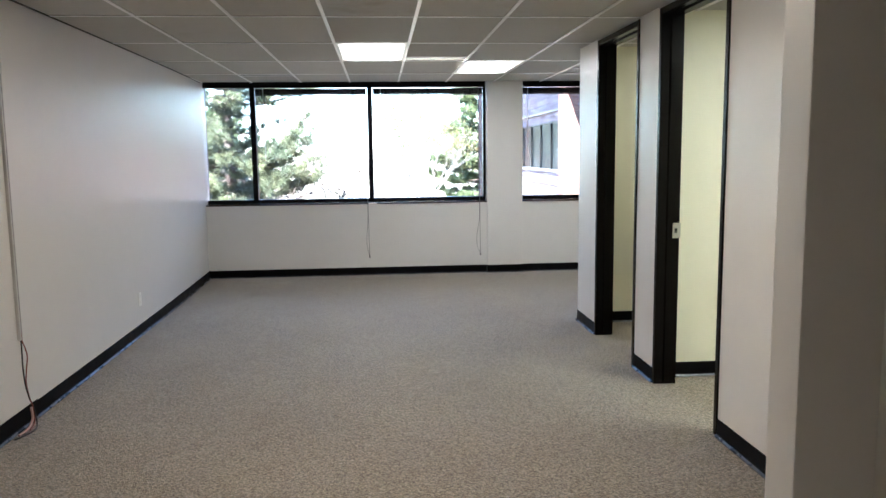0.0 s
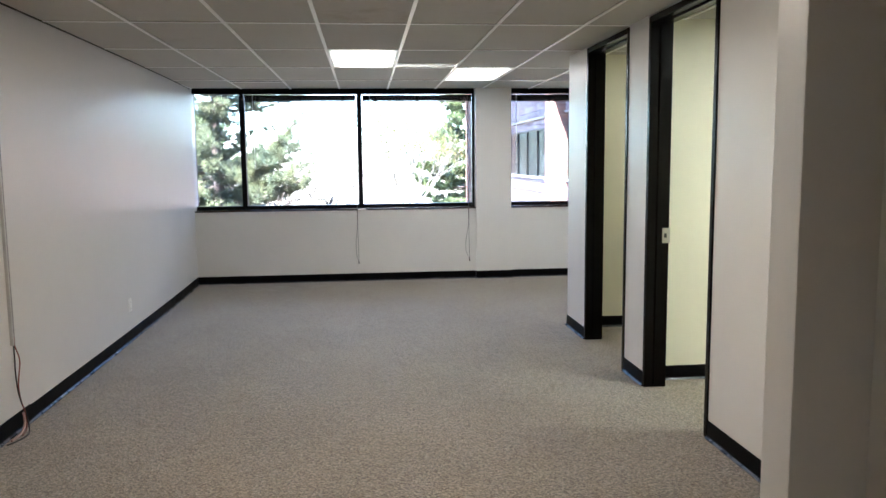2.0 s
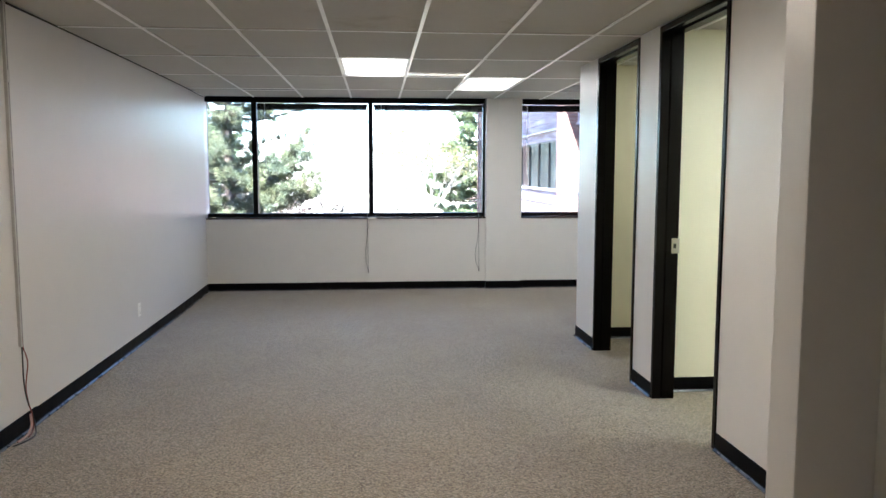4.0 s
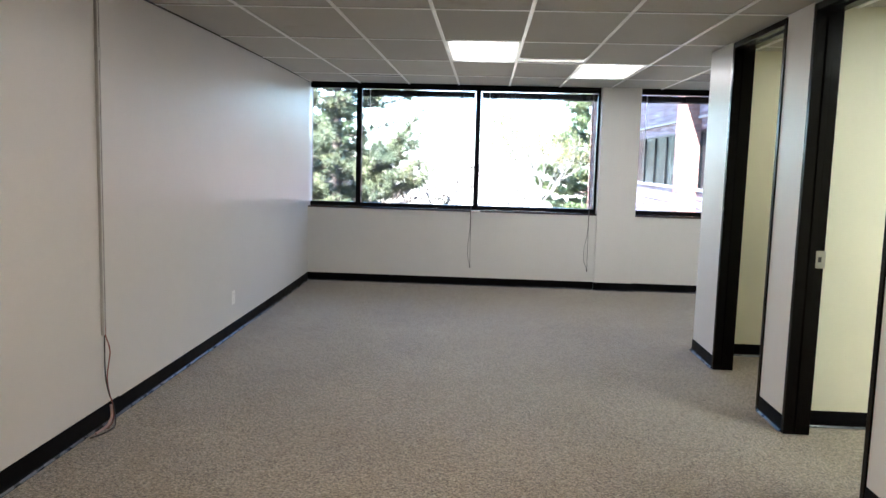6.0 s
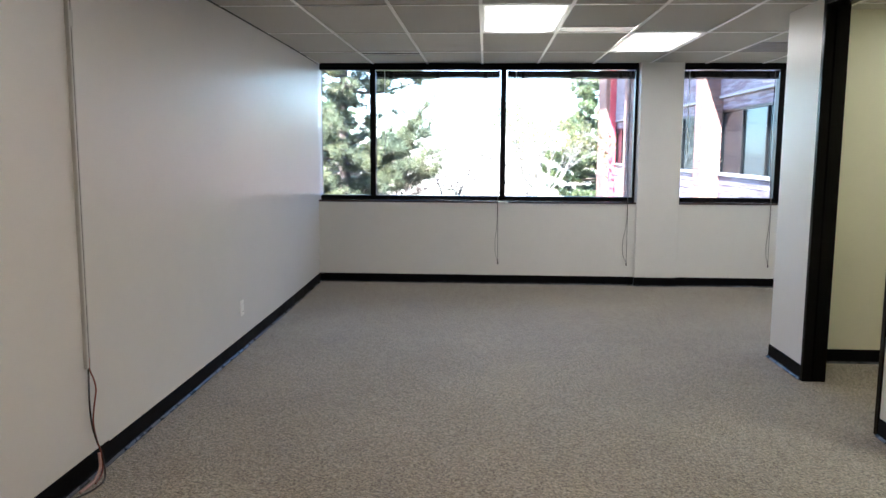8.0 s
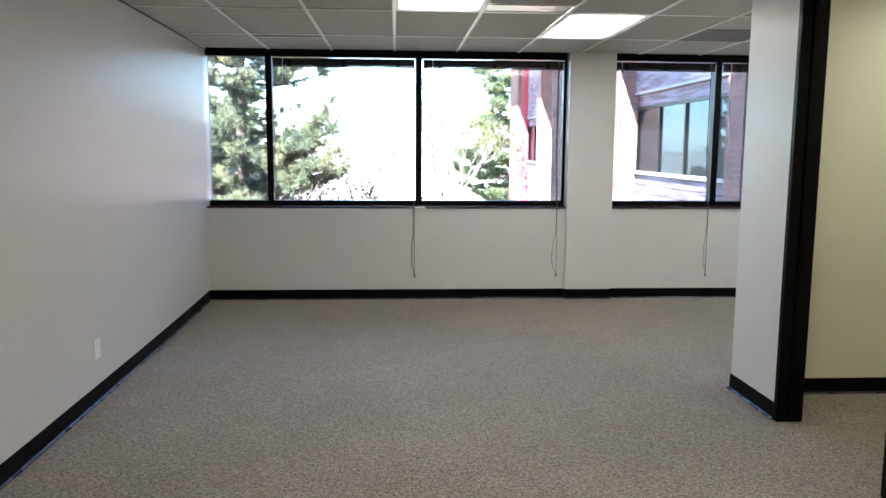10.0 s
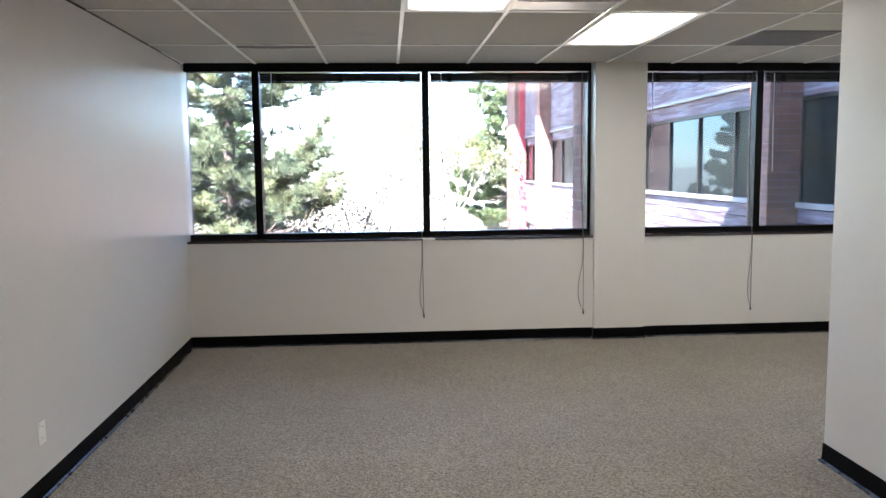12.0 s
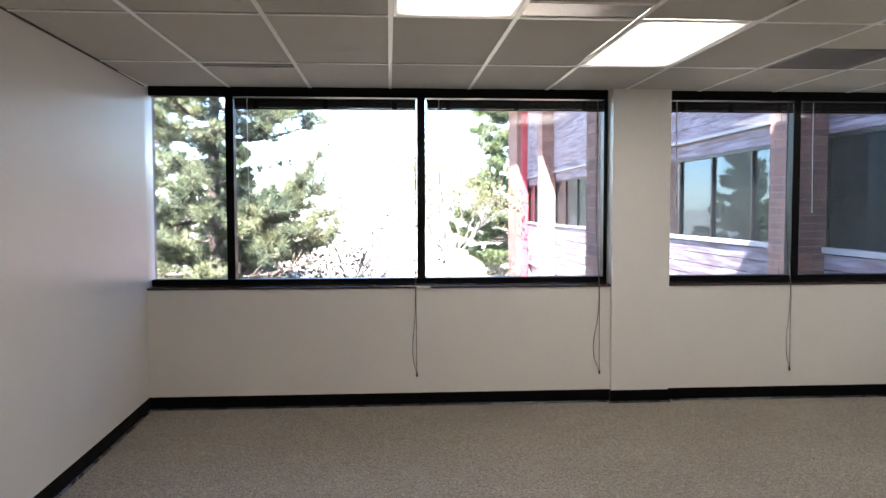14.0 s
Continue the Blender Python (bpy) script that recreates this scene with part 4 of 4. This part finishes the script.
def broadleaf(name, x, y, height, label, seed, bark, leaves=None, per=0, radius=0.06, stems=1, depth=4, spread=0.5, size=0.07):
    rng = np.random.default_rng(seed)
    ob = empty(name, label, "tree", at=(0, 0, 0))
    z0 = ground_height(x, y)
    bm, tips = bmesh.new(), []
    for k in range(stems):
        w = Vector((rng.normal() * 0.15, rng.normal() * 0.15, 1)).normalized()
        base = Vector((x + rng.normal() * 0.25 * (stems > 1), y + rng.normal() * 0.25 * (stems > 1), z0 - 0.2))
        branching(bm, base, w, height * 0.42, radius, depth, rng, tips, spread)
    part("trunk", bm, bark, ob, smooth=True)
    if leaves:
        leaf_cloud("crown", tips, per, 0.3, size, leaves, ob, rng)
    return ob


broadleaf("bare_tree", -0.72, 19.0, 4.5, "small leafless grey tree in the sun", 4, M_BARK_GREY, radius=0.08, stems=1, depth=5, spread=0.42)
broadleaf("aspen_tree", 2.5, 36.0, 6.4, "pale aspen with sparse yellow leaves", 7, M_BARK_PALE, M_ASPEN, 8, 0.07, 1, 5, 0.3, 0.07)
broadleaf("aspen_tree", 3.3, 38.5, 7.4, "pale aspen with sparse yellow leaves", 9, M_BARK_PALE, M_ASPEN, 8, 0.08, 2, 5, 0.3, 0.07)


def shrub(x, y, height, seed):
    rng = np.random.default_rng(seed)
    ob = empty("shrub", "low dry shrub with tangled twigs and few leaves", "shrub", "dry shrubs", at=(0, 0, 0))
    bm, tips = bmesh.new(), []
    z0 = ground_height(x, y)
    for k in range(6):
        w = Vector((rng.normal() * 0.6, rng.normal() * 0.6, 0.8)).normalized()
        branching(bm, Vector((x, y, z0 - 0.1)), w, height * 0.4, 0.03, 3, rng, tips, 0.6)
    part("stems", bm, M_BARK_GREY, ob, smooth=True)
    leaf_cloud("foliage", tips, 26, 0.18, 0.04, M_SHRUB, ob, rng)
    return ob


for i, (sx, sy, sh) in enumerate([(-1.7, 18.6, 6.0), (-2.5, 20.2, 6.4), (-3.4, 18.0, 5.8), (-1.2, 21.5, 5.6), (-2.2, 17.4, 5.6), (-1.3, 17.6, 5.2), (-3.0, 19.2, 6.2), (-4.6, 22.0, 2.6), (-3.2, 23.5, 2.8), (-1.9, 22.5, 2.4), (-0.4, 25.0, 2.2), (4.2, 31.0, 2.6), (5.0, 35.0, 3.0), (-6.5, 27.0, 3.0), (-2.6, 28.0, 2.6)]):
    shrub(sx, sy, sh, 40 + i)
